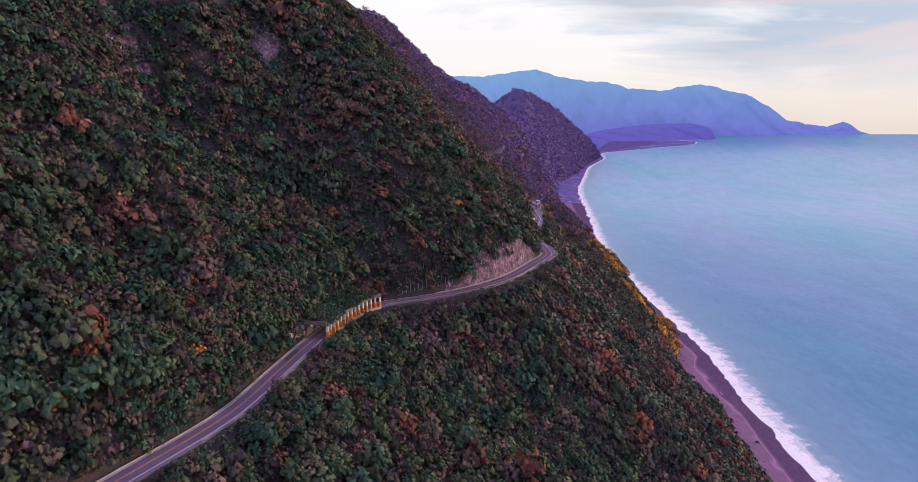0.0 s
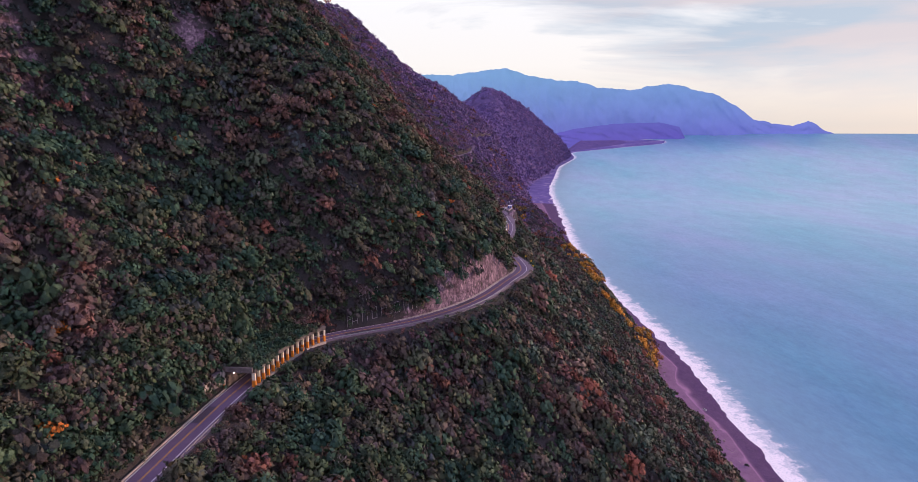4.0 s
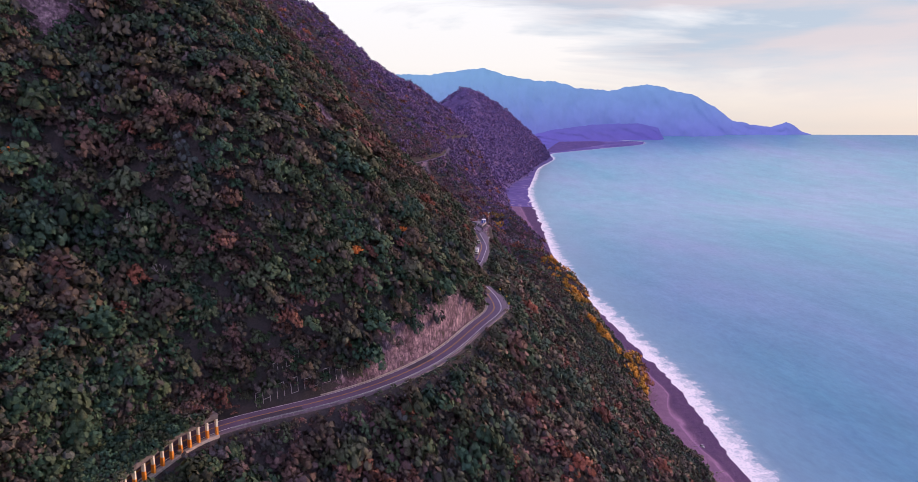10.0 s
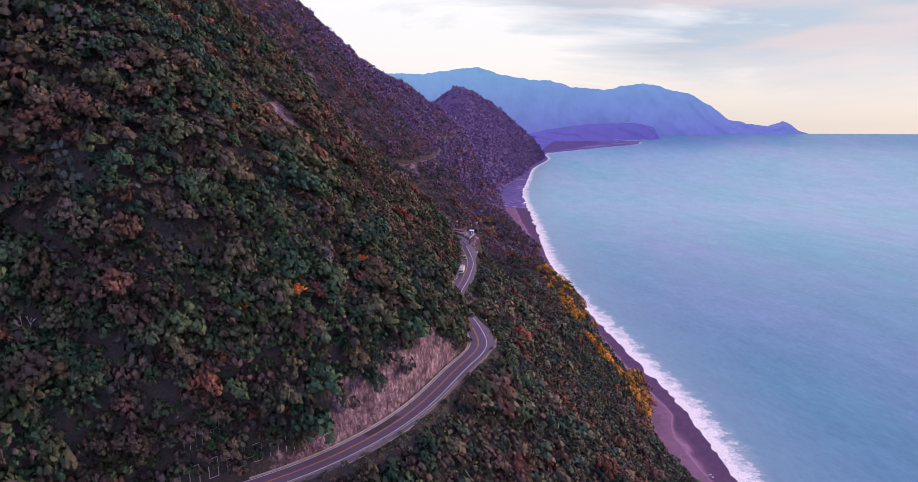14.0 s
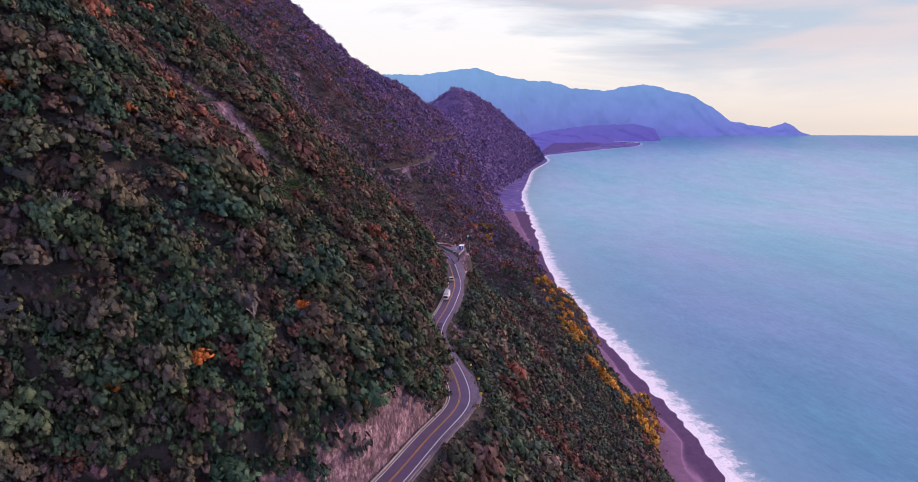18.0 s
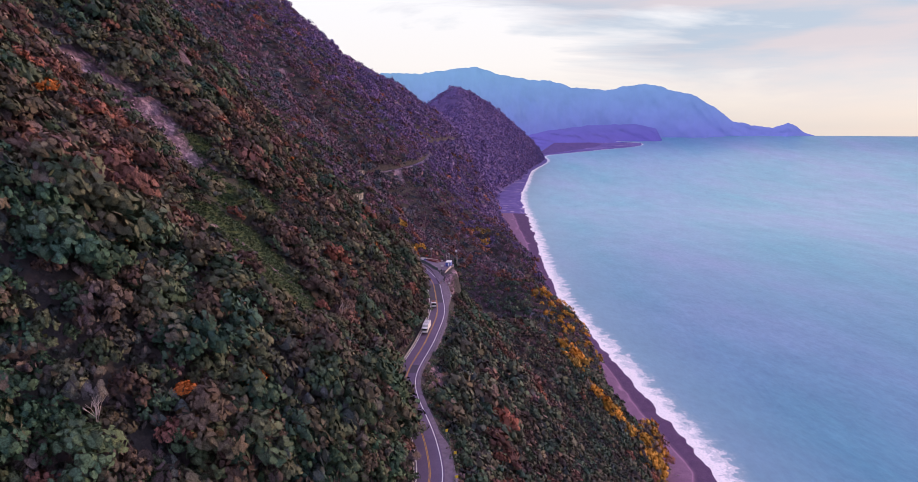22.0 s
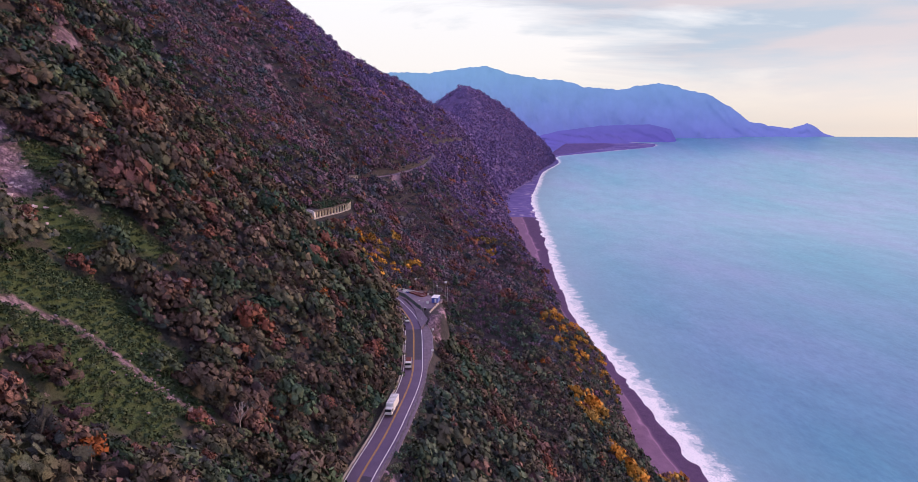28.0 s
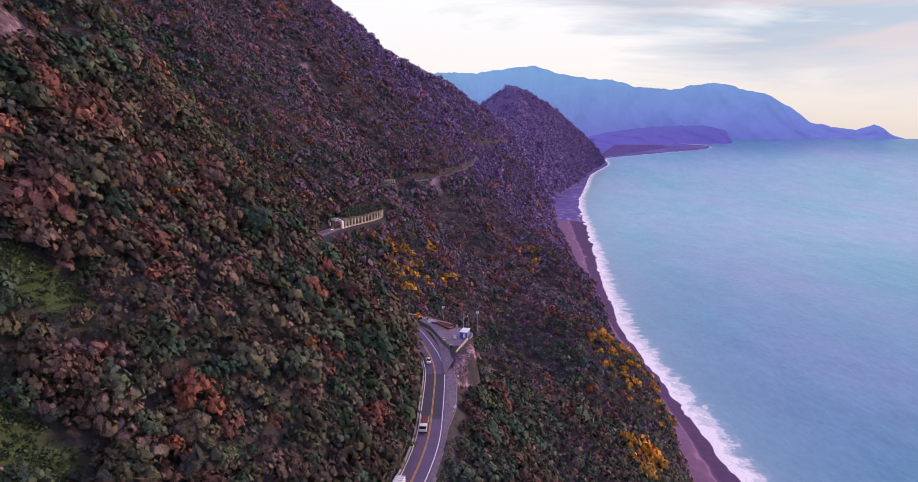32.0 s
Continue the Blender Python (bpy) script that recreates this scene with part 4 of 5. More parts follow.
wood("undergrowth", "shrubs on the spur above the beach, coloured golden as if sunlit", low_shapes, rng, x[kind == 1], y[kind == 1], r[kind == 1], m_leaf_sunlit)


# more trees on the steep bank above the road, which the even rows leave thin
x, y = slope_points(rng, -150, 60, 150, 420, 2.6)
fall = np.hypot(ground(x + 1, y) - ground(x - 1, y), ground(x, y + 1) - ground(x, y - 1)) / 2
r = rng.uniform(0.9, 2.9, len(x))
bank = (fall > 1.45) & (x < road_x(y)) & (ground(x, y) < road_z(y) + 60) & in_woods(x, y) & clear_of_road(x, y, 0.35 * r) & (rng.uniform(size=len(x)) > patch_masks(x, y)[0]) & (rng.uniform(size=len(x)) < 0.8)
x, y, r = x[bank], y[bank], r[bank]
wood("woodland", "trees and creepers hanging on the steep bank above the road", mid_shapes, rng, x, y, r, m_leaf)


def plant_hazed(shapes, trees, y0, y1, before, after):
    """Haze painted into leaf hue by distance: two hues mixed from y0 to y1."""
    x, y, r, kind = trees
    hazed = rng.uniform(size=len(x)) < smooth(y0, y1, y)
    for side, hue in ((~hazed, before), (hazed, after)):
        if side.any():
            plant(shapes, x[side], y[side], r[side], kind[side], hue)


# plain cover on the near slope behind the start of the flight
x, y = slope_points(rng, -190, 215, -80, 430, 8.5)
behind = ~in_woods(x, y) & (y < np.interp(x, [-190, -60, 60, 240], [110, 150, 260, 430])) & (x > road_x(y) - 60) & (x < foot_x(y) - 8) & (np.abs(x - road_x(y)) > 11)
x, y = x[behind], y[behind]
wood("woodland", "scattered scrub and low trees on the near slope", far_shapes, rng, x, y, rng.uniform(4.0, 7.0, len(x)), m_leaf_scrub)


plant_hazed(mid_shapes, stand(-230, 300, 715, 1060, 5.3, 0.74), 740, 1060, None, m_leaf_hazed)
plant_hazed(far_shapes, stand(-270, 300, 1060, 1500, 7.2, 0.74), 1150, 1500, m_leaf_hazed, m_leaf_ridge_hazed)
plant(far_shapes, *stand(-260, 420, 1500, 2420, 10.5, 0.74), m_leaf_ridge_hazed)
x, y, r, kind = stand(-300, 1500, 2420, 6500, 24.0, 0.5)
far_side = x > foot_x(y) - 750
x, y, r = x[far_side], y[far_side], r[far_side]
# headland leaves carry the violet haze in their base colour
wood("woodland", "hazy violet woodland on the headland", far_shapes, rng, x, y, r, m_leaf_headland_haze)


# ---------------------------------------------------------------- building helpers
def part(name, bm, material, parent=None, label=""):
    """Links a bmesh as one mesh object, under a thing or a part."""
    me = bpy.data.meshes.new(name)
    bm.to_mesh(me)
    bm.free()
    for m in material if isinstance(material, (list, tuple)) else [material]:
        me.materials.append(m)
    ob = new(name, me)
    if parent:
        ob.parent = parent
    return tagged(ob, label)


def box(bm, size, at=(0, 0, 0), bevel=0.0, turn=0.0, mat=0):
    made = bmesh.ops.create_cube(bm, size=1.0)["verts"]
    m = Matrix.Translation(at) @ Matrix.Rotation(turn, 4, "Z") @ Matrix.Diagonal((*size, 1))
    bmesh.ops.transform(bm, matrix=m, verts=made)
    faces = {f for v in made for f in v.link_faces}
    for f in faces:
        f.material_index = mat
    if bevel:
        edges = {e for v in made for e in v.link_edges}
        bmesh.ops.bevel(bm, geom=list(edges), offset=bevel, segments=1, affect="EDGES", profile=0.5)
    return bm


def boxed(name, size, at, material, parent, bevel=0.0, label="", turn=0.0):
    return part(name, box(bmesh.new(), size, at, bevel, turn), material, parent, label)


def tube(bm, a, b, r0, r1, sides=6):
    a, b = Vector(a), Vector(b)
    q = (b - a).to_track_quat("Z", "Y").to_matrix()
    rings = []
    for p, r in ((a, r0), (b, r1)):
        rings.append([bm.verts.new(p + q @ Vector((r * math.cos(2 * math.pi * k / sides), r * math.sin(2 * math.pi * k / sides), 0))) for k in range(sides)])
    for k in range(sides):
        bm.faces.new((rings[0][k], rings[0][(k + 1) % sides], rings[1][(k + 1) % sides], rings[1][k]))
    bm.faces.new(rings[1])
    bm.faces.new(rings[0][::-1])
    return bm


def thing(name, m, label, category, group=""):
    ob = new(name)
    ob.matrix_world = m
    return tagged(ob, label, category, group)


def spot(y, offset, lift=0.0, turn=0.0):
    """The pose beside the road at y, offset metres to the right of its centre; +y of the pose runs along the road."""
    px, py, pz, dx, dy = along(s_of(y))
    return pose(px + dy * offset, py - dx * offset, pz + lift, 0, 0, math.degrees(math.atan2(-dx, dy)) + turn)


def height(px, py):
    return float(ground(np.array([px]), np.array([py]))[0])


# ---------------------------------------------------------------- single trees
def trunk_mesh(seed, tall=1.0):
    r = random.Random(seed)
    bm = bmesh.new()
    tube(bm, (0, 0, -0.5), (0.04, 0.02, 0.55 * tall), 0.07, 0.045)
    for k in range(4):
        a = r.uniform(0, 6.28)
        tube(bm, (0.03, 0.02, r.uniform(0.15, 0.5) * tall), (0.45 * math.cos(a), 0.45 * math.sin(a), r.uniform(0.5, 0.8) * tall), 0.03, 0.012, 5)
    return bm


def tree_thing(seed, material, label, name="tree"):
    base = tagged(new(name), label, "tree", "trees beside the road")
    part("trunk", trunk_mesh(seed), m_bark, base)
    v, f, n, rim = crown_shape(seed, 11, 200, 0.17)
    link_mesh("crown", v, f, [material], base, attributes=leaf_data([rim], [np.zeros(len(v))]), normals=n)
    return base


def place_tree(kind, px, py, radius, rnd):
    return copy_thing(kind, Matrix.Translation((px, py, height(px, py) + 0.12 * radius)) @ Matrix.Rotation(rnd.uniform(0, 6.28), 4, "Z") @ Matrix.Diagonal((radius, radius, radius * rnd.uniform(0.85, 1.2), 1)))


rnd = random.Random(5)
kinds = [tree_thing(500 + k, m_leaf_tree, "broadleaf tree with a rounded dark green crown") for k in range(6)]
for n, (px, py, pr) in enumerate(lone[6:]):
    place_tree(kinds[n % 6], float(px), float(py), float(pr), rnd)
# tall growth on the inside of the second bend, which hides the road behind it
for n, y in enumerate(np.arange(430, 478, 2.7)):
    for o in (-5.0, -9.0):
        px, py = spot(float(y), o - rnd.uniform(0, 1.5)).translation[:2]
        place_tree(kinds[(n + int(-o)) % 6], px, py, rnd.uniform(4.6, 5.8), rnd).location.z += 2.8
for n, (px, py, pr) in enumerate(lone[:6]):
    kinds[n].matrix_world = Matrix.Translation((px, py, height(px, py) + 0.12 * pr)) @ Matrix.Diagonal((pr, pr, pr, 1))
ORANGE = [(-107, 138, 3.6), (-88, 181, 3.4), (-99, 208, 2.6), (-94, 267, 3.0), (-67, 321, 2.2), (-118, 245, 2.6), (-141, 184, 2.4), (-102, 312, 2.8), (-63, 171, 2.2), (-86, 197, 2.0), (-46, 360, 3.0),
          (-40, 440, 3.4), (-45, 432, 3.0), (-4, 342, 3.4), (-16, 331, 3.2), (-6, 335, 2.2), (20, 428, 2.6), (29, 424, 2.0), (22, 381, 2.6), (13, 369, 2.2), (38, 541, 3.0), (-4, 392, 2.4), (1, 552, 2.8),
          (13, 589, 2.4), (-9, 547, 2.2), (-7, 586, 2.4), (175, 856, 3.0), (39, 417, 1.8), (-27, 374, 2.6), (184, 911, 3.0)]
reds = [tree_thing(600 + k, m_leaf_orange, "small tree with bright orange autumn leaves") for k in range(3)]
for n, (px, py, pr) in enumerate(ORANGE[3:]):
    place_tree(reds[n % 3], px, py, pr, rnd).location.z += 0.45 * pr
for n, (px, py, pr) in enumerate(ORANGE[:3]):
    reds[n].matrix_world = Matrix.Translation((px, py, height(px, py) + 0.6 * pr)) @ Matrix.Diagonal((pr, pr, pr, 1))


def bare_tree(seed):
    r = random.Random(seed)
    bm = bmesh.new()

    def grow(at, way, length, radius, depth):
        end = at + way * length
        tube(bm, at, end, radius, radius * 0.62, 5)
        if depth:
            for k in range(3):
                way2 = (way + Vector((r.uniform(-1, 1), r.uniform(-1, 1), r.uniform(-0.3, 0.7))) * 0.75).normalized()
                grow(end, way2, length * r.uniform(0.6, 0.85), radius * 0.6, depth - 1)
    grow(Vector((0, 0, -0.5)), Vector((0.05, 0.1, 1)).normalized(), 2.4, 0.20, 3)
    return part("bare_tree", bm, m_deadwood)


m_deadwood = plain("dead_wood", (0.34, 0.29, 0.30), 0.85, vary=0.3, scale=2.0)
bare = [bare_tree(700 + k) for k in range(3)]
BARE = [(-61, 313), (-157, 231), (-28, 234), (-64, 318), (-71, 317), (1, 554), (6, 558), (5, 355), (-8, 343), (-120, 222), (30, 470), (-30, 345)]
for n, (px, py) in enumerate(BARE):
    ob = bare[n] if n < 3 else copy_thing(bare[n % 3], Matrix())
    ob.matrix_world = pose(px, py, height(px, py) + 1.5, 12, 6 * (n % 3 - 1), 70 * n) @ Matrix.Diagonal((1.1, 1.1, 1.1, 1))
    tagged(ob, "leafless tree with pale grey branches on the slope", "tree", "bare trees")

# ---------------------------------------------------------------- rock sheds over the road
m_column = plain("column_cream_paint", (0.85, 0.74, 0.62), 0.7, vary=0.2, scale=1.5)
m_orange_paint = plain("orange_paint", (0.80, 0.27, 0.03), 0.65, vary=0.25, scale=1.5)
m_stained = plain("stained_concrete", (0.13, 0.11, 0.115), 0.9, vary=0.45, scale=0.7)
m_steel = plain("galvanised_steel", (0.36, 0.36, 0.38), 0.5, 0.6, vary=0.2)
m_dark_rail = plain("dark_rail_steel", (0.10, 0.09, 0.11), 0.55, 0.3, vary=0.3)


def glowing(name, color, strength):
    g = Nodes(name)
    g.b.inputs["Emission Color"].default_value = (*color, 1)
    g.b.inputs["Emission Strength"].default_value = strength
    return g.out(color, 0.5)


m_portal_lamp = glowing("portal_lamp_glass", (1.0, 0.75, 0.72), 6.0)


def rock_shed(y0, y1, count, label, painted, cover):
    s0, s1 = s_of(y0), s_of(y1)
    shed = thing("rock_shed", pose(0, 0, 0), label, "rock shed")
    tagged(strip("roof", s0, s1, -7.0, 5.9, 6.9, m_stained, 3.0, shed, deep=0.9), "stained concrete roof slab")
    strip("edge_beam", s0, s1, 4.75, 5.75, 6.0, m_stained, 3.0, shed, deep=0.7)
    strip("back_wall", s0, s1, -5.3, -4.7, 6.0, m_stained, 3.0, shed, deep=6.3)
    strip("plinth", s0, s1, 4.5, 6.0, 0.25, m_concrete, 3.0, shed, deep=1.6)
    for i in range(count):
        m = Matrix(spot(float(np.interp(s0 + 0.5 + (s1 - s0 - 1.0) * i / (count - 1), ROAD_S, ROAD_Y)), 5.2))
        big = 1.35 if i == 0 else 1.0
        column = part("column", box(bmesh.new(), (1.0 * big, 0.55 * big, 5.3), (0, 0, 2.65), 0.05), m_column, shed)
        column.matrix_world = m
        if painted:
            part("painted_panel", box(bmesh.new(), (1.0 * big + 0.06, 0.55 * big + 0.06, 2.5), (0, 0, 1.55)), m_orange_paint, column, "orange painted band")
    return shed


def portal(y, facing, shed_label):
    m = spot(y, 0)
    gate = thing("portal_wall", m, shed_label, "retaining wall")
    boxed("wall", (2.2, 1.6, 7.6), (-6.2, 0, 3.6), m_concrete, gate, 0.08)
    boxed("wing", (1.2, 12.0, 6.6), (-6.4, facing * -6.4, 2.9), m_concrete, gate, 0.08)
    boxed("coping", (1.5, 12.2, 0.3), (-6.4, facing * -6.4, 6.35), m_gravel, gate, 0.05)
    boxed("lintel", (12.4, 0.9, 1.9), (-0.6, 0, 6.95), m_stained, gate, 0.08)
    boxed("lamp", (0.5, 0.25, 0.3), (-1.2, facing * -0.5, 6.0), m_portal_lamp, gate, 0.04, "lit lamp over the road")
    boxed("warning_block", (0.7, 0.3, 1.5), (-4.8, facing * -1.0, 0.75), m_orange_paint, gate, 0.03, "orange warning block")
    return gate


def far_portal(y, label):
    """Pale arched portal with a lit mouth."""
    gate = thing("portal_wall", spot(y, 0), label, "retaining wall")
    bm = bmesh.new()
    n, outer_, inner = 12, [], []
    for k in range(n + 1):
        a = math.pi * k / n
        outer_.append((6.9 * math.cos(a) - 0.6, 2.2 + 5.2 * max(math.sin(a), 0.0) ** 0.45))
        inner.append((5.0 * math.cos(a) - 0.3, 2.2 + 3.4 * max(math.sin(a), 0.0) ** 0.5))
    outer_, inner = [(outer_[0][0], -0.5)] + outer_ + [(outer_[-1][0], -0.5)], [(inner[0][0], -0.5)] + inner + [(inner[-1][0], -0.5)]
    ring = [[bm.verts.new((px, py, pz)) for px, pz in side] for side, py in ((outer_, -0.6), (inner, -0.6), (outer_, 0.6), (inner, 0.6))]
    for k in range(len(outer_) - 1):
        for p, q in ((0, 1), (1, 3), (3, 2), (2, 0)):
            bm.faces.new((ring[p][k], ring[p][k + 1], ring[q][k + 1], ring[q][k]))
    bmesh.ops.recalc_face_normals(bm, faces=bm.faces[:])
    part("arch", bm, m_portal_white, gate, "pale painted concrete arch")
    for sx in (-4.6, 4.3):
        boxed("warning_block", (0.7, 0.3, 1.6), (sx, -1.0, 0.8), m_orange_paint, gate, 0.03, "orange warning block")
    boxed("lamp", (0.5, 0.25, 0.3), (-0.3, 0.2, 5.3), m_portal_lamp, gate, 0.04, "lit lamp over the road")


m_portal_white = plain("pale_portal_concrete", (0.72, 0.68, 0.70), 0.8, vary=0.2, scale=0.6)
rock_shed(252, 299, 15, "concrete rock shed with cream and orange columns over the road", True, True)
portal(251, 1, "weathered concrete portal wall at the rock shed mouth")
rock_shed(884, 932, 15, "pale concrete rock shed over the coast road", False, True)
far_portal(883, "pale concrete portal wall of the far rock shed")
rock_shed(1114, 1148, 9, "distant concrete rock shed beside the road", False, True)

# earth and trees on the roofs
roof_x, roof_y, roof_z = [], [], []
for y0, y1 in ((253, 298), (890, 931)):
    for s in np.arange(s_of(y0) + 1, s_of(y1) - 1, 2.6):
        for o in (-6.5, -4.0, -1.5, 1.0, 3.2, 5.2):
            px, py, pz, dx, dy = along(s + rnd.uniform(-1, 1))
            o2 = o + rnd.uniform(-0.9, 0.9)
            roof_x.append(px + dy * o2); roof_y.append(py - dx * o2); roof_z.append(pz + 6.9 - 0.22 * o2)
roof_x, roof_y = np.array(roof_x), np.array(roof_y)
roof_lift = np.array(roof_z)


def planted(name, label, shapes, px, py, pz, radius, material):
    vs, fs, ts, ns, rims, at = [], [], [], [], [], 0
    for k in range(len(px)):
        v, f, n, rim = shapes[k % len(shapes)]
        a = rnd.uniform(0, 6.28)
        turn = np.array([[math.cos(a), -math.sin(a), 0], [math.sin(a), math.cos(a), 0], [0, 0, 1]])
        vs.append(v @ turn.T * radius[k] + (px[k], py[k], pz[k])); fs.append(f + at); ns.append(n @ turn.T); rims.append(rim); at += len(v)
        ts.append(np.full(len(v), rnd.random()))
    return tagged(link_mesh(name, np.concatenate(vs), np.concatenate(fs), [material], attributes=leaf_data(rims, ts), normals=np.concatenate(ns)), label, "shrubs", kind="stuff")


planted("shrubs", "shrubs and creepers growing over the rock shed roofs", near_shapes, roof_x, roof_y, roof_lift - 0.2, np.array([rnd.uniform(1.9, 3.0) for _ in roof_x]), m_leaf)
# low growth along both edges of the road
vx, vy, vz = [], [], []
for s in np.arange(s_of(100), s_of(720), 0.9):
    px, py, pz, dx, dy = along(s)
    for o in (-rnd.uniform(5.4, 6.8), rnd.uniform(6.4, 8.0)):
        qx, qy = px + dy * o, py - dx * o
        if (o < 0 and 322 < py < 402) or rnd.random() < 0.25 or (o > 0 and 560 < py < 690) or (250 < py < 300):
            continue
        vx.append(qx); vy.append(qy); vz.append(height(qx, qy))
planted("shrubs", "low brown and green shrubs along the road edge", mid_shapes, np.array(vx), np.array(vy), np.array(vz), np.array([rnd.uniform(0.6, 1.5) for _ in vx]), m_leaf_scrub)
# tussocks on the open grass
tx, ty = slope_points(rng, -32, 34, 426, 517, 1.35)
rockm, grassm = patch_masks(tx, ty)
pick = (grassm > 0.45) & (rng.uniform(size=len(tx)) < 0.9)
m_grass = foliage("grass_tussocks", ((0.1, (0.034, 0.066, 0.034)), (0.5, (0.052, 0.088, 0.038)), (0.9, (0.080, 0.096, 0.046))), 3.4, 0.75)
planted("grass", "rough green grass and ferns on the open slope", mid_shapes, tx[pick], ty[pick], ground(tx[pick], ty[pick]) - 0.3, rng.uniform(0.5, 1.15, pick.sum()), m_grass)

# ---------------------------------------------------------------- road furniture
def guard_rail(y0, y1, material, label):
    s0, s1 = s_of(y0), s_of(y1)
    o = lambda s: outer(s) - 0.35
    rail = thing("guard_rail", pose(0, 0, 0), label, "guard rail", "guard rails")
    strip("beam", s0, s1, lambda s: o(s), lambda s: o(s) + 0.08, 0.80, material, 2.0, rail, deep=0.34)
    post_mesh = None
    for s in np.arange(s0 + 0.5, s1, 4.0):
        px, py, pz, dx, dy = along(s)
        q = float(o(np.array([s]))[0]) + 0.14
        if post_mesh is None:
            first = part("post", box(bmesh.new(), (0.14, 0.14, 1.1), (0, 0, 0.32), 0.015), m_steel, rail)
            post_mesh = first.data
            post = first
        else:
            post = new("post", post_mesh)
            post.parent = rail
        post.location = (px + dy * q, py - dx * q, pz)
    return rail


for y0, y1 in ((160, 205), (206, 248), (302, 340), (341, 380), (381, 407), (408, 440), (468, 505), (506, 540), (541, 575), (576, 618)):
    guard_rail(y0, y1, m_dark_rail if 381 <= y0 <= 541 else m_steel, "dark steel guard rail on the sea side of the bend" if 381 <= y0 <= 541 else "grey steel guard rail on the sea side of the road")
for y0, y1 in ((120, 250), (318, 400), (401, 470), (471, 560), (561, 640)):
    tagged(strip("kerb", s_of(y0), s_of(y1), -4.45, -4.05, 0.32, m_concrete, 2.0, deep=0.9), "pale concrete kerb along the foot of the slope", "kerb", kind="structure")


def retaining_wall(y0, y1, drop, label):
    s0, s1 = s_of(y0), s_of(y1)
    wall = thing("retaining_wall", pose(0, 0, 0), label, "retaining wall")
    strip("wall", s0, s1, lambda s: outer(s) - 0.05, lambda s: outer(s) + 0.55, 0.0, m_concrete, 2.0, wall, deep=drop)
    strip("coping", s0, s1, lambda s: outer(s) - 0.1, lambda s: outer(s) + 0.7, 0.18, m_gravel, 2.0, wall, deep=0.22)
    for s in np.arange(s0 + 1, s1, 4.0):
        px, py, pz, dx, dy = along(s)
        q = float(outer(np.array([s]))[0]) + 0.6
        rib = boxed("rib", (0.5, 0.5, drop), (0, 0, -drop / 2 - 0.2), m_concrete, wall, 0.03)
        rib.matrix_world = pose(px + dy * q, py - dx * q, pz, 0, 0, math.degrees(math.atan2(-dx, dy)))


retaining_wall(330, 352, 3.0, "low concrete retaining wall under the road edge")
retaining_wall(388, 418, 6.0, "tall ribbed concrete retaining wall under the bend")
retaining_wall(505, 540, 2.5, "low concrete retaining wall under the road shoulder")


def slope_frame(y0, y1, u0, u1, columns, rows, label):
    """A grid of concrete beams laid on the slope above the road."""
    frame_ = thing("slope_frame", pose(0, 0, 0), label, "slope frame", "slope frames")
    def at(s, o):
        px, py, pz, dx, dy = along(s)
        qx, qy = px - dy * o, py + dx * o
        return Vector((qx, qy, height(qx, qy) + 0.12))
    ss = np.linspace(s_of(y0), s_of(y1), columns)
    oo = np.linspace(u0, u1, rows)
    for s in ss:
        bm = bmesh.new()
        for a, b in zip(oo[:-1], oo[1:]):
            tube(bm, at(s, a), at(s, b), 0.10, 0.10, 4)
        part("upright_beam", bm, m_frame, frame_)
    for o in oo:
        for a, b in zip(ss[:-1], ss[1:]):
            if rnd.random() < 0.3:
                part("cross_beam", tube(bmesh.new(), at(a, o), at(b, o), 0.10, 0.10, 4), m_frame, frame_)


m_frame = plain("pale_frame_concrete", (0.46, 0.40, 0.43), 0.85, vary=0.25, scale=0.8)
slope_frame(308, 325, 5.35, 5.95, 16, 4, "broken grid of pale concrete beams at the slope foot")
slope_frame(311, 315, 6.5, 7.0, 7, 4, "small grid of pale concrete beams higher up the slope")

# ---------------------------------------------------------------- vehicles
m_white_car = plain("white_vehicle_paint", (0.72, 0.73, 0.76), 0.35, vary=0.06)
m_dark_car = plain("black_vehicle_paint", (0.03, 0.03, 0.035), 0.3, vary=0.1)
m_blue = plain("blue_panel_paint", (0.06, 0.10, 0.42), 0.5, vary=0.15)
m_glass = plain("tinted_glass", (0.02, 0.025, 0.03), 0.08, vary=0.1)
m_tyre = plain("tyre_rubber", (0.02, 0.02, 0.02), 0.85, vary=0.2)
m_rim = plain("wheel_rim", (0.35, 0.35, 0.36), 0.4, 0.7, vary=0.1)
m_rust = plain("rust_red_steel", (0.16, 0.035, 0.03), 0.7, vary=0.3)
m_green_panel = plain("green_hoarding", (0.11, 0.17, 0.15), 0.6, vary=0.2)
m_lamp_red = plain("red_lens", (0.5, 0.02, 0.02), 0.3, vary=0.05)
m_headlight = plain("headlight_glass", (0.7, 0.7, 0.72), 0.15, vary=0.05)
m_orange_machine = plain("machine_orange", (0.55, 0.20, 0.03), 0.45, vary=0.15)


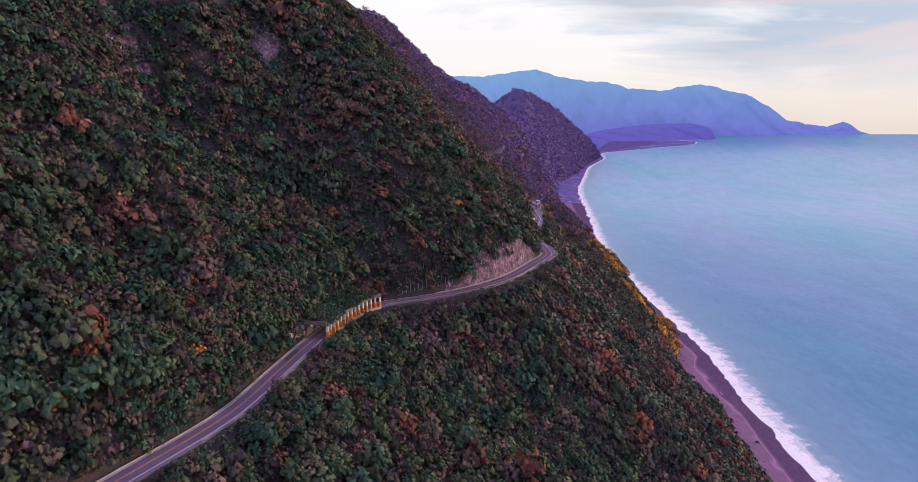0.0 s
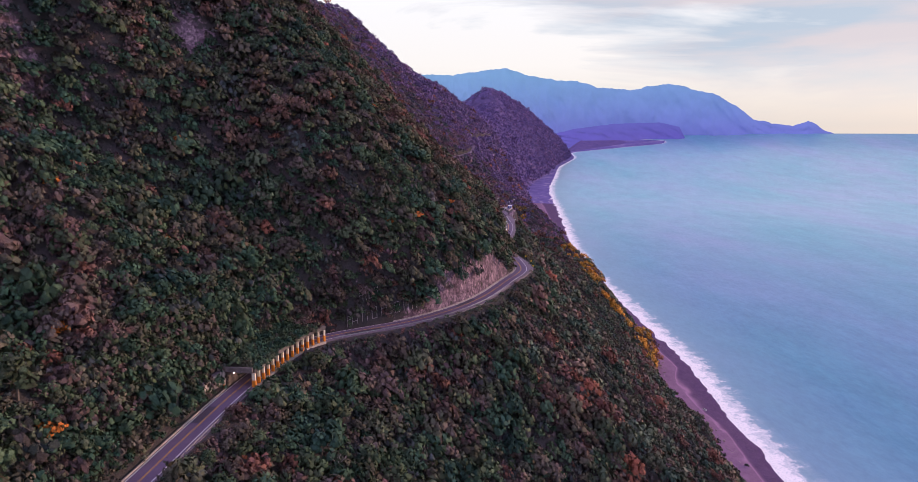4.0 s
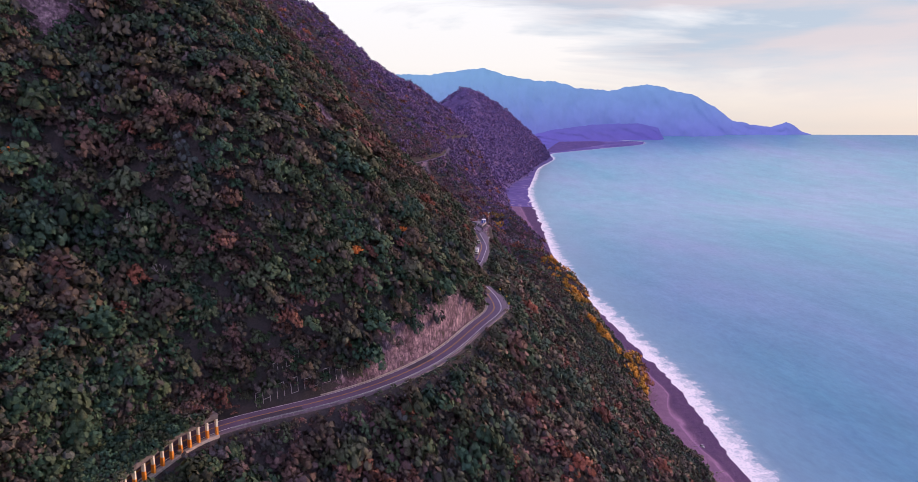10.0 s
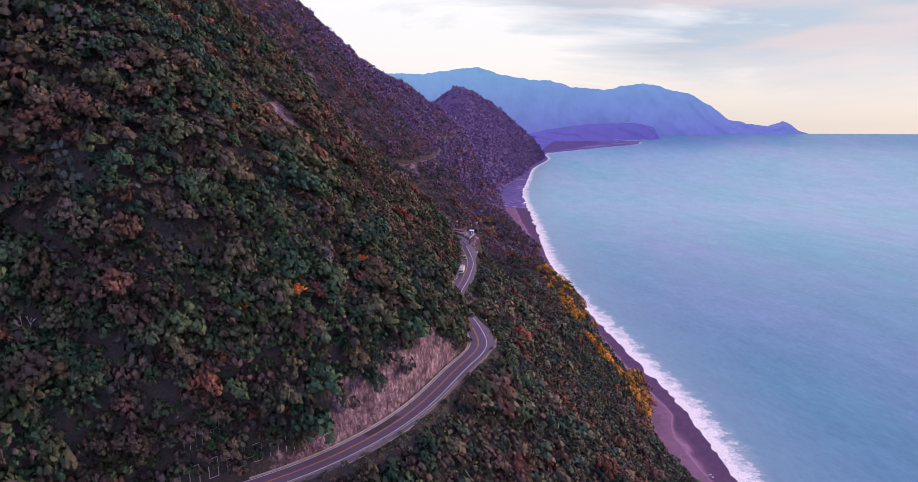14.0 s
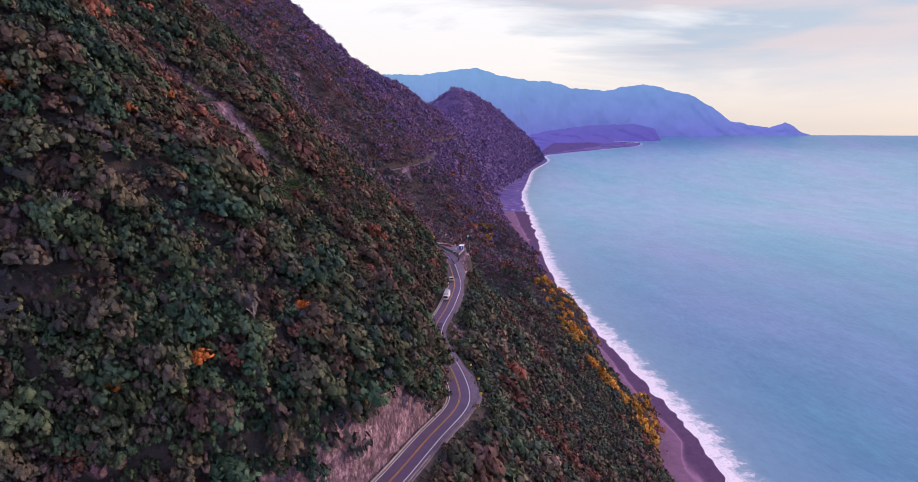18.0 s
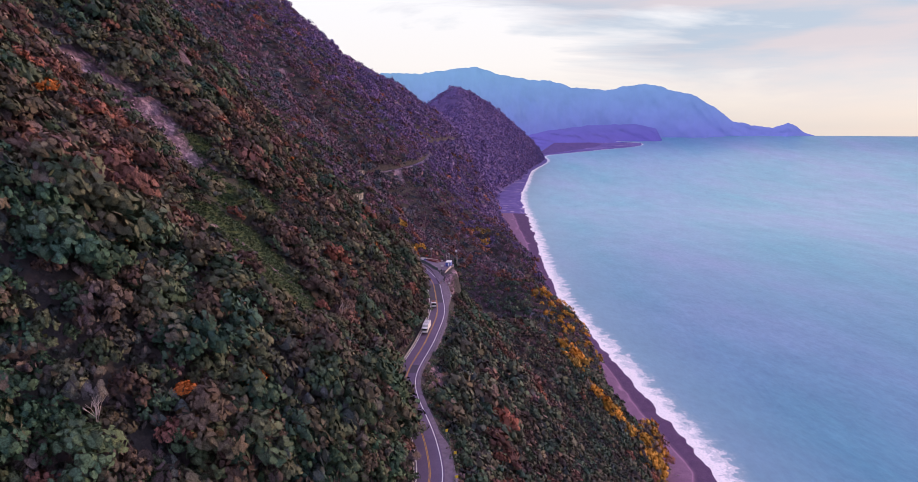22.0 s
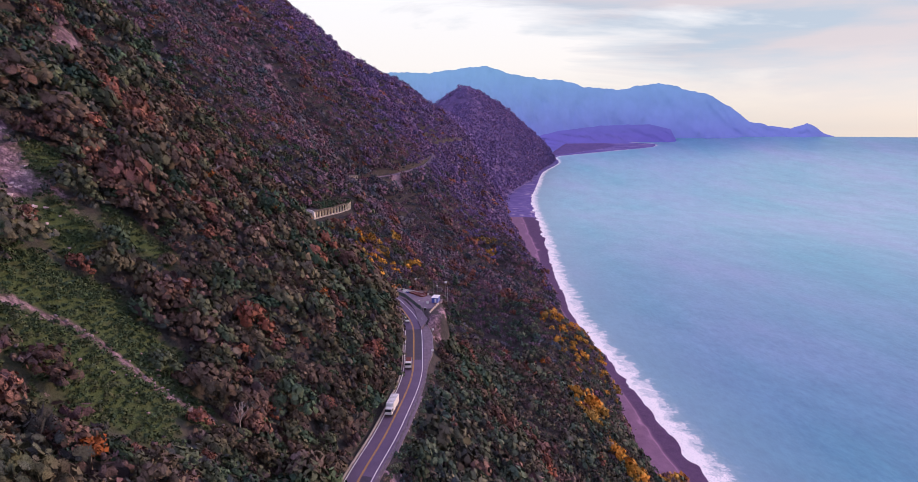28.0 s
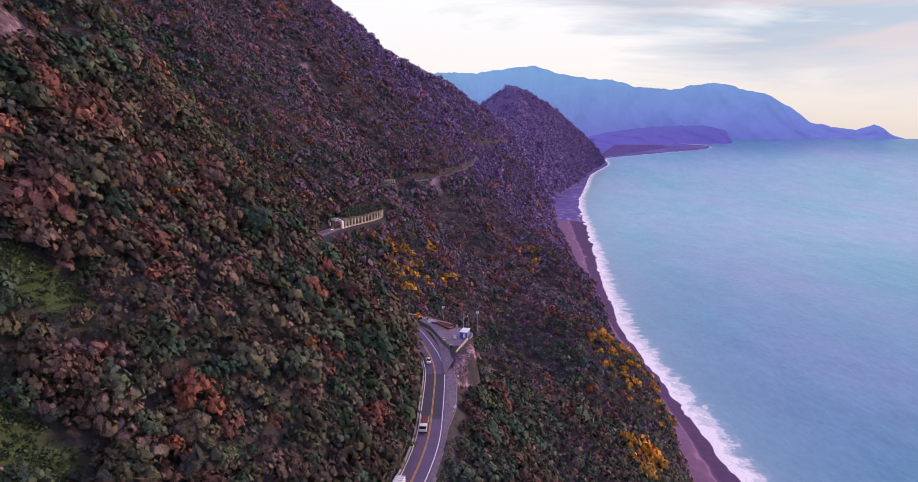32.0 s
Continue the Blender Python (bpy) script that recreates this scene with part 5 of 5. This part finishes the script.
def wheel(parent, at, radius):
    bm = bmesh.new()
    tube(bm, (-0.12, 0, 0), (0.12, 0, 0), radius, radius, 14)
    tyre = part("wheel", bm, m_tyre, parent)
    tyre.location = at
    bm = bmesh.new()
    side = 1 if at[0] > 0 else -1
    tube(bm, (side * 0.11, 0, 0), (side * 0.14, 0, 0), radius * 0.55, radius * 0.5, 10)
    part("rim", bm, m_rim, tyre)


def box_truck(m, label, covered=True):
    t = thing("box_truck" if covered else "flatbed_truck", m, label, "truck")
    boxed("chassis", (1.1, 9.6, 0.3), (0, 1.0, 0.75), m_dark_car, t, 0.03)
    cab = boxed("cab", (2.3, 1.9, 2.0), (0, -3.1, 1.75), m_white_car, t, 0.14)
    boxed("windscreen", (2.05, 0.05, 0.85), (0, -4.065, 2.15), m_glass, cab, 0.01)
    for sx in (-1, 1):
        boxed("side_window", (0.04, 1.0, 0.7), (sx * 1.155, -3.2, 2.15), m_glass, cab)
        boxed("headlight", (0.36, 0.06, 0.2), (sx * 0.82, -4.07, 1.1), m_headlight, cab, 0.01)
        boxed("mirror", (0.12, 0.1, 0.4), (sx * 1.35, -3.95, 2.1), m_dark_car, cab, 0.02)
    boxed("bumper", (2.3, 0.2, 0.32), (0, -4.08, 0.72), m_dark_car, t, 0.04)
    if covered:
        body = boxed("cargo_box", (2.45, 7.8, 2.7), (0, 2.0, 2.3), m_white_car, t, 0.05)
        for k in range(8):
            boxed("roof_rib", (2.4, 0.08, 0.05), (0, -1.5 + k * 1.0, 3.67), m_rim, body)
    else:
        bed = boxed("cargo_bed", (2.4, 7.4, 0.22), (0, 1.95, 1.05), m_steel, t, 0.02)
        for sx in (-1, 1):
            boxed("side_board", (0.06, 7.4, 0.5), (sx * 1.17, 1.95, 1.4), m_steel, bed)
        boxed("load", (2.0, 6.0, 0.5), (0, 2.1, 1.42), m_rust, t, 0.08)
    for sx in (-1, 1):
        for wy in (-2.9, 3.7, 4.7):
            wheel(t, (sx * 1.02, wy, 0.48), 0.48)
    return t


def car(m, label, paint, tall=0.62):
    c = thing("car", m, label, "car", "cars on the road")
    bm = bmesh.new()
    box(bm, (1.78, 4.4, 0.72), (0, 0, 0.68), 0.16)
    body = part("body", bm, paint, c)
    bm = bmesh.new()
    made = bmesh.ops.create_cube(bm, size=1.0)["verts"]
    for v in made:
        top = v.co.z > 0
        v.co = Vector((v.co.x * (1.35 if top else 1.65), 0.25 + v.co.y * (1.7 if top else 2.7), 1.02 + (tall if top else 0)))
    bmesh.ops.bevel(bm, geom=bm.edges[:], offset=0.07, segments=2, affect="EDGES")
    cabin = part("cabin", bm, m_glass, c, "tinted windows")
    boxed("roof_panel", (1.3, 1.6, 0.05), (0, 0.25, 1.03 + tall), paint, c, 0.02)
    for sx in (-1, 1):
        boxed("headlight", (0.34, 0.08, 0.14), (sx * 0.62, -2.19, 0.78), m_headlight, body, 0.01)
        boxed("tail_light", (0.3, 0.06, 0.16), (sx * 0.64, 2.19, 0.82), m_lamp_red, body, 0.01)
        boxed("mirror", (0.16, 0.1, 0.12), (sx * 0.98, -0.75, 1.08), paint, body, 0.02)
        for wy in (-1.35, 1.35):
            wheel(c, (sx * 0.82, wy, 0.32), 0.32)
    return c


box_truck(spot(528, -1.8), "white box truck driving on the asphalt coast road")
box_truck(spot(566, -1.8), "white flatbed truck with a rust-red load on the road", covered=False)
car(spot(617, -1.8), "silver white car driving on the coast road", m_white_car)
car(spot(656, 1.6), "dark car beside the green hoarding", m_dark_car)
car(pose(272, 625, height(272, 625) + 0.05, 0, 0, 25), "small white van parked on the dark beach", m_white_car, 0.9)
car(pose(262, 517, height(262, 517) + 0.05, 0, 0, 60), "dark car parked on the beach sand", m_dark_car)
car(spot(874, 1.7), "white car at the mouth of the far rock shed", m_white_car)

# ---------------------------------------------------------------- works yard on the spur
bm = bmesh.new()
bm.faces.new([bm.verts.new(v) for v in ((70.2, 606, 200.9), (72.6, 614, 201.6), (75.5, 626, 202.5), (78.8, 637, 203), (81, 646, 203), (75, 653.5, 203.05), (69.5, 658, 203.1), (62.5, 663.5, 203.1), (53, 672, 203.15), (43, 674.5, 203.3), (47, 664.5, 203.3), (56, 657, 203.1), (63.5, 646, 202.9), (67.3, 631, 202.3), (69, 615, 201.2))])
made = bmesh.ops.extrude_face_region(bm, geom=bm.faces[:])["geom"]
bmesh.ops.translate(bm, vec=(0, 0, -1.5), verts=[g for g in made if isinstance(g, bmesh.types.BMVert)])
bmesh.ops.recalc_face_normals(bm, faces=bm.faces[:])
tagged(part("pavement", bm, m_gravel), "pale gravel works yard beside the road bend", "yard", kind="structure")
YARD = 203.1


def hoarding(points):
    h = thing("hoarding", pose(0, 0, 0), "green panel hoarding between the road and the works yard", "fence")
    for (ax, ay), (bx, by) in zip(points[:-1], points[1:]):
        n = max(1, round(math.hypot(bx - ax, by - ay) / 2.4))
        for k in range(n):
            t = (k + 0.5) / n
            turn = math.atan2(by - ay, bx - ax)
            m = Matrix.Translation((ax + (bx - ax) * t, ay + (by - ay) * t, YARD)) @ Matrix.Rotation(turn, 4, "Z")
            p = part("panel", box(bmesh.new(), (math.hypot(bx - ax, by - ay) / n - 0.08, 0.08, 1.9), (0, 0, 0.95), 0.01), m_green_panel, h)
            p.matrix_world = m
            q = part("post", box(bmesh.new(), (0.12, 0.14, 2.1), (-1.2, 0, 1.05)), m_steel, h)
            q.matrix_world = m


hoarding([(70.4, 627), (68.9, 630.2), (66.3, 638.9), (62.6, 649.7), (57.6, 657.3), (53, 662.5)])

shed = thing("site_office", pose(77.6, 641.5, YARD, 0, 0, -14), "blue container office with a white roof in the yard", "container")
boxed("body", (3.0, 5.6, 2.4), (0, 0, 1.25), m_blue, shed, 0.04)
boxed("roof", (3.3, 6.0, 0.2), (0, 0, 2.55), m_white_car, shed, 0.03, "white roof")
boxed("door", (0.9, 0.05, 1.9), (0.4, -2.82, 1.1), m_white_car, shed, 0.01)
boxed("window", (0.05, 1.2, 0.8), (-1.52, -0.6, 1.5), m_glass, shed, 0.01)


def steel_beam(m):
    b = thing("steel_beam", m, "rust-red steel beam lying in the works yard", "beam", "stacked steel beams")
    boxed("web", (0.06, 11.0, 0.5), (0, 0, 0.33), m_rust, b)
    for z in (0.05, 0.6):
        boxed("flange", (0.42, 11.0, 0.06), (0, 0, z), m_rust, b)
    return b


beam = steel_beam(pose(67.5, 655, YARD, 0, 0, 35))
for k in range(1, 7):
    copy_thing(beam, pose(67.5 + 0.5 * k, 655 + 0.45 * k, YARD + (0.65 if k == 6 else 0), 0, 0, 35 + 2 * (k % 3)))

digger = thing("excavator", pose(56.5, 665.5, YARD, 0, 0, 65), "orange tracked excavator standing at the yard fence", "excavator")
for sx in (-1, 1):
    boxed("track", (0.5, 3.2, 0.7), (sx * 0.95, 0, 0.4), m_tyre, digger, 0.2)
boxed("house", (2.3, 2.6, 1.2), (0, 0.4, 1.5), m_orange_machine, digger, 0.12)
cab = boxed("cab", (0.9, 1.3, 1.4), (-0.65, -0.5, 2.4), m_orange_machine, digger, 0.08)
boxed("window", (0.7, 0.05, 0.8), (-0.65, -1.17, 2.6), m_glass, cab)
bm = bmesh.new()
tube(bm, (0.2, -0.8, 1.7), (0.2, -3.2, 3.4), 0.22, 0.17, 6)
part("boom", bm, m_orange_machine, digger)
bm = bmesh.new()
tube(bm, (0.2, -3.2, 3.4), (0.2, -4.6, 1.2), 0.16, 0.12, 6)
part("arm", bm, m_orange_machine, digger)
boxed("bucket", (0.9, 0.7, 0.7), (0.2, -4.7, 0.8), m_dark_car, digger, 0.1)


def light_mast(px, py, tall, heads, label, base=YARD):
    mast = thing("light_mast", pose(px, py, base), label, "lamp", "yard lamp masts")
    bm = bmesh.new()
    tube(bm, (0, 0, -1.5), (0, 0, tall), 0.11, 0.07, 8)
    part("pole", bm, m_steel, mast)
    for k in range(heads):
        boxed("lamp_head", (0.5, 0.28, 0.62), (0.35 * (k % 2 * 2 - 1), 0, tall - 0.4 - 0.5 * (k // 2)), m_white_car, mast, 0.04)
    return mast


light_mast(68, 660.5, 7.5, 3, "pole with white floodlight heads behind the yard")
light_mast(83, 653, 7.5, 4, "tall pole with white floodlight heads in the yard")
light_mast(83.5, 647, 6.0, 0, "bare grey pole beside the yard")
light_mast(77, 656, 5.5, 0, "bare grey pole beside the yard")
light_mast(79, 655, 5.0, 1, "short lamp pole at the yard fence")


def street_lamp(m, label):
    lamp = thing("street_lamp", m, label, "lamp", "street lamps")
    bm = bmesh.new()
    tube(bm, (0, 0, -0.4), (0, 0, 7.0), 0.11, 0.07, 8)
    part("pole", bm, m_steel, lamp)
    bm = bmesh.new()
    tube(bm, (0, 0, 7.0), (-1.7, 0, 7.5), 0.06, 0.05, 6)
    part("bracket", bm, m_steel, lamp)
    boxed("lamp_head", (0.7, 0.24, 0.14), (-2.0, 0, 7.5), m_white_car, lamp, 0.03)


street_lamp(pose(71.5, 620, 202, 0, 0, 0), "grey street lamp with a curved arm at the yard")
street_lamp(spot(662, -5.2, 0, 180), "street lamp on the inside of the bend")


def road_sign(m, face, label, shape):
    sign = thing("road_sign", m, label, "road sign", "road signs")
    bm = bmesh.new()
    tube(bm, (0, 0, -0.3), (0, 0, 2.6), 0.045, 0.045, 6)
    part("post", bm, m_steel, sign)
    bm = bmesh.new()
    if shape == "disc":
        tube(bm, (0, -0.03, 2.5), (0, -0.07, 2.5), 0.5, 0.5, 16)
    else:
        box(bm, (0.85, 0.04, 0.85), (0, -0.05, 2.3), 0.01)
    part("plate", bm, face, sign)


m_sign_red = plain("red_sign", (0.55, 0.03, 0.03), 0.5, vary=0.1)
m_sign_yellow = plain("yellow_sign", (0.70, 0.48, 0.03), 0.5, vary=0.1)
road_sign(pose(52, 670.5, YARD, 0, 0, 10), m_sign_red, "red round sign at the works yard", "disc")
road_sign(pose(65, 661.5, YARD, 0, 0, 10), m_sign_red, "red round sign at the works yard", "disc")
for y, o in ((436, 6.8), (424, 7.3), (414, 7.3)):
    road_sign(spot(y, o, 0, 20), m_sign_yellow, "yellow bend warning sign on the guard rail side", "plate")
for y in (576, 600):
    road_sign(spot(y, float(outer(np.array([s_of(y)]))[0]) + 0.2), m_white_car, "small white marker plate by the guard rail", "plate")


def barrier_block(m):
    b = new("barrier_block")
    b.matrix_world = m
    tagged(b, "pale concrete barrier block at the yard edge", "barrier", "barrier blocks")
    bm = bmesh.new()
    made = bmesh.ops.create_cube(bm, size=1.0)["verts"]
    for v in made:
        v.co = Vector((v.co.x * (0.25 if v.co.z > 0 else 0.6), v.co.y * 1.9, (v.co.z + 0.5) * 0.85))
    part("block", bm, m_concrete, b)
    return b


first = barrier_block(pose(74.4, 624, 202.45, 0, 0, -20))
for k, (px, py) in enumerate(((75.1, 626.5), (75.9, 629), (76.7, 631.5), (77.5, 634), (78.3, 636.5))):
    copy_thing(first, pose(px, py, 202.6 + 0.08 * k, 0, 0, -20))

# white lattice fence at the back of the yard
fence = thing("yard_fence", pose(0, 0, 0), "low white barrier along the back of the yard", "fence")
BACK = [(40.5, 673.5), (52.4, 671.5), (58.7, 665.6), (62.5, 663), (69.2, 658.2), (74.5, 653.4)]
for (ax, ay), (bx, by) in zip(BACK[:-1], BACK[1:]):
    n = max(1, round(math.hypot(bx - ax, by - ay) / 2.0))
    for k in range(n):
        px, py = ax + (bx - ax) * (k + 0.5) / n, ay + (by - ay) * (k + 0.5) / n
        turn = math.atan2(by - ay, bx - ax)
        boxed("panel", (1.7, 0.08, 0.8), (px, py, YARD + 0.65), m_white, fence, 0.01, turn=turn)
        boxed("post", (0.1, 0.1, 1.2), (px - 0.95 * math.cos(turn), py - 0.95 * math.sin(turn), YARD + 0.5), m_steel, fence)

# stores and loose gear in the yard
def store_crate(m, size, material, label):
    c = thing("crate", m, label, "crate", "yard crates")
    boxed("body", size, (0, 0, size[2] / 2 + 0.08), material, c, 0.03)
    for sx in (-0.35, 0.35):
        boxed("runner", (0.12, size[1], 0.1), (sx * size[0], 0, 0.05), m_deadwood, c)
    boxed("lid", (size[0] + 0.08, size[1] + 0.08, 0.06), (0, 0, size[2] + 0.1), m_steel, c, 0.01)


for px, py, turn, size, material, label in ((62, 661, 30, (2.2, 1.4, 1.0), m_white_car, "white crate of site gear by the yard fence"), (64, 659.5, 30, (1.6, 1.2, 0.8), m_blue, "blue crate of site gear by the yard fence"),
                                            (73.5, 638.5, 10, (1.1, 1.1, 1.1), m_white_car, "white plastic tank beside the site office"), (69.3, 634, 0, (1.4, 0.9, 0.9), m_orange_machine, "orange machine box behind the hoarding"),
                                            (71.8, 652, 40, (2.4, 1.0, 0.6), m_rust, "rust-red crate beside the steel beams"), (72, 628, 12, (1.0, 0.8, 1.2), m_dark_car, "dark cabinet near the yard gate")):
    store_crate(pose(px, py, YARD - (0.5 if py < 632 else 0.15), 0, 0, turn), size, material, label)

# ---------------------------------------------------------------- beach
m_boulder = plain("beach_boulder", (0.22, 0.18, 0.185), 0.9, vary=0.45, scale=0.8)


def boulder_mesh(seed):
    bm = bmesh.new()
    bmesh.ops.create_icosphere(bm, subdivisions=2, radius=1.0)
    r = random.Random(seed)
    o = Vector((r.uniform(0, 50), r.uniform(0, 50), 0))
    for v in bm.verts:
        v.co *= 0.8 + 0.45 * noise.noise(v.co * 1.3 + o)
        v.co.z *= 0.7
    return part("boulder", bm, m_boulder)


boulders = [boulder_mesh(k) for k in range(4)]
for n in range(90):
    y = rnd.choice((rnd.uniform(440, 760), rnd.uniform(560, 620), rnd.uniform(720, 760), rnd.uniform(760, 1300)))
    px = float(foot_x(np.array([y]))[0]) + rnd.uniform(-3, 1.5) + rnd.random() ** 3 * 14
    size = rnd.uniform(0.4, 1.2) * (1.8 if rnd.random() < 0.12 else 1)
    ob = boulders[n] if n < 4 else copy_thing(boulders[n % 4], Matrix())
    ob.matrix_world = pose(px, y, height(px, y) + 0.2 * size, 0, 0, rnd.uniform(0, 360)) @ Matrix.Diagonal((size, size, size, 1))
    tagged(ob, "grey boulder fallen onto the dark beach", "boulder", "beach boulders")
log_bm = bmesh.new()
tube(log_bm, (0, -3, 0.2), (0, 3, 0.25), 0.22, 0.12, 7)
tube(log_bm, (0, 0.5, 0.25), (0.9, 1.8, 0.5), 0.09, 0.04, 5)
log = part("driftwood_log", log_bm, m_deadwood)
for n in range(24):
    y = rnd.uniform(450, 800)
    fx0, sx0 = float(foot_x(np.array([y]))[0]), float(shore_x(np.array([y]))[0])
    px = fx0 + (sx0 - fx0) * rnd.uniform(0.08, 0.6)
    ob = log if n == 0 else copy_thing(log, Matrix())
    size = rnd.uniform(0.4, 1.1)
    ob.matrix_world = pose(px, y, height(px, y), 0, 0, rnd.uniform(0, 180)) @ Matrix.Diagonal((size, size, size, 1))
    tagged(ob, "bleached driftwood log lying on the beach", "log", "driftwood logs")

# stones in the gully across the grass and on the open slopes
stones = [boulder_mesh(40 + k) for k in range(3)]
m_stone = plain("gully_stone", (0.25, 0.19, 0.22), 0.9, vary=0.45, scale=1.4)
for ob in stones:
    ob.data.materials[0] = m_stone
for n in range(110):
    px, py = TRACK[rnd.randrange(len(TRACK))]
    spread = 1.1 if n < 75 else 9.0
    px, py = px + rnd.gauss(0, spread), py + rnd.gauss(0, spread)
    size = rnd.uniform(0.16, 0.5)
    ob = stones[n] if n < 3 else copy_thing(stones[n % 3], Matrix())
    ob.matrix_world = pose(px, py, height(px, py) + 0.15 * size + (0 if n < 75 else 0.2), rnd.uniform(-20, 20), 0, rnd.uniform(0, 360)) @ Matrix.Diagonal((size, size * 1.3, size, 1))
    ob.name = "stone"
    tagged(ob, "pinkish grey stone lying in the grass gully", "stone", "gully stones")

pale = [boulder_mesh(60 + k) for k in range(3)]
m_scree = plain("pale_scree_block", (0.46, 0.36, 0.42), 0.9, vary=0.45, scale=0.9)
for ob in pale:
    ob.data.materials[0] = m_scree
for n in range(90):
    t = rnd.random()
    px, py = -66 + 56 * t + rnd.gauss(0, 2), float(np.interp(t, (0, 0.4, 0.7, 1), (482, 490, 489, 482))) + rnd.gauss(0, 3)
    if n > 64:
        px, py = rnd.choice(((-160, 297), (-150, 284), (-138, 270), (-126, 259), (-105, 328)))
        px, py = px + rnd.gauss(0, 3), py + rnd.gauss(0, 3)
    size = rnd.uniform(0.25, 0.7) * (2.0 if rnd.random() < 0.1 else 1)
    ob = pale[n] if n < 3 else copy_thing(pale[n % 3], Matrix())
    ob.matrix_world = pose(px, py, height(px, py) + 0.15 * size, rnd.uniform(-30, 30), 0, rnd.uniform(0, 360)) @ Matrix.Diagonal((size, size * 1.4, size, 1))
    ob.name = "scree_block"
    tagged(ob, "pale broken rock block on the landslide scar", "rock", "scree blocks")
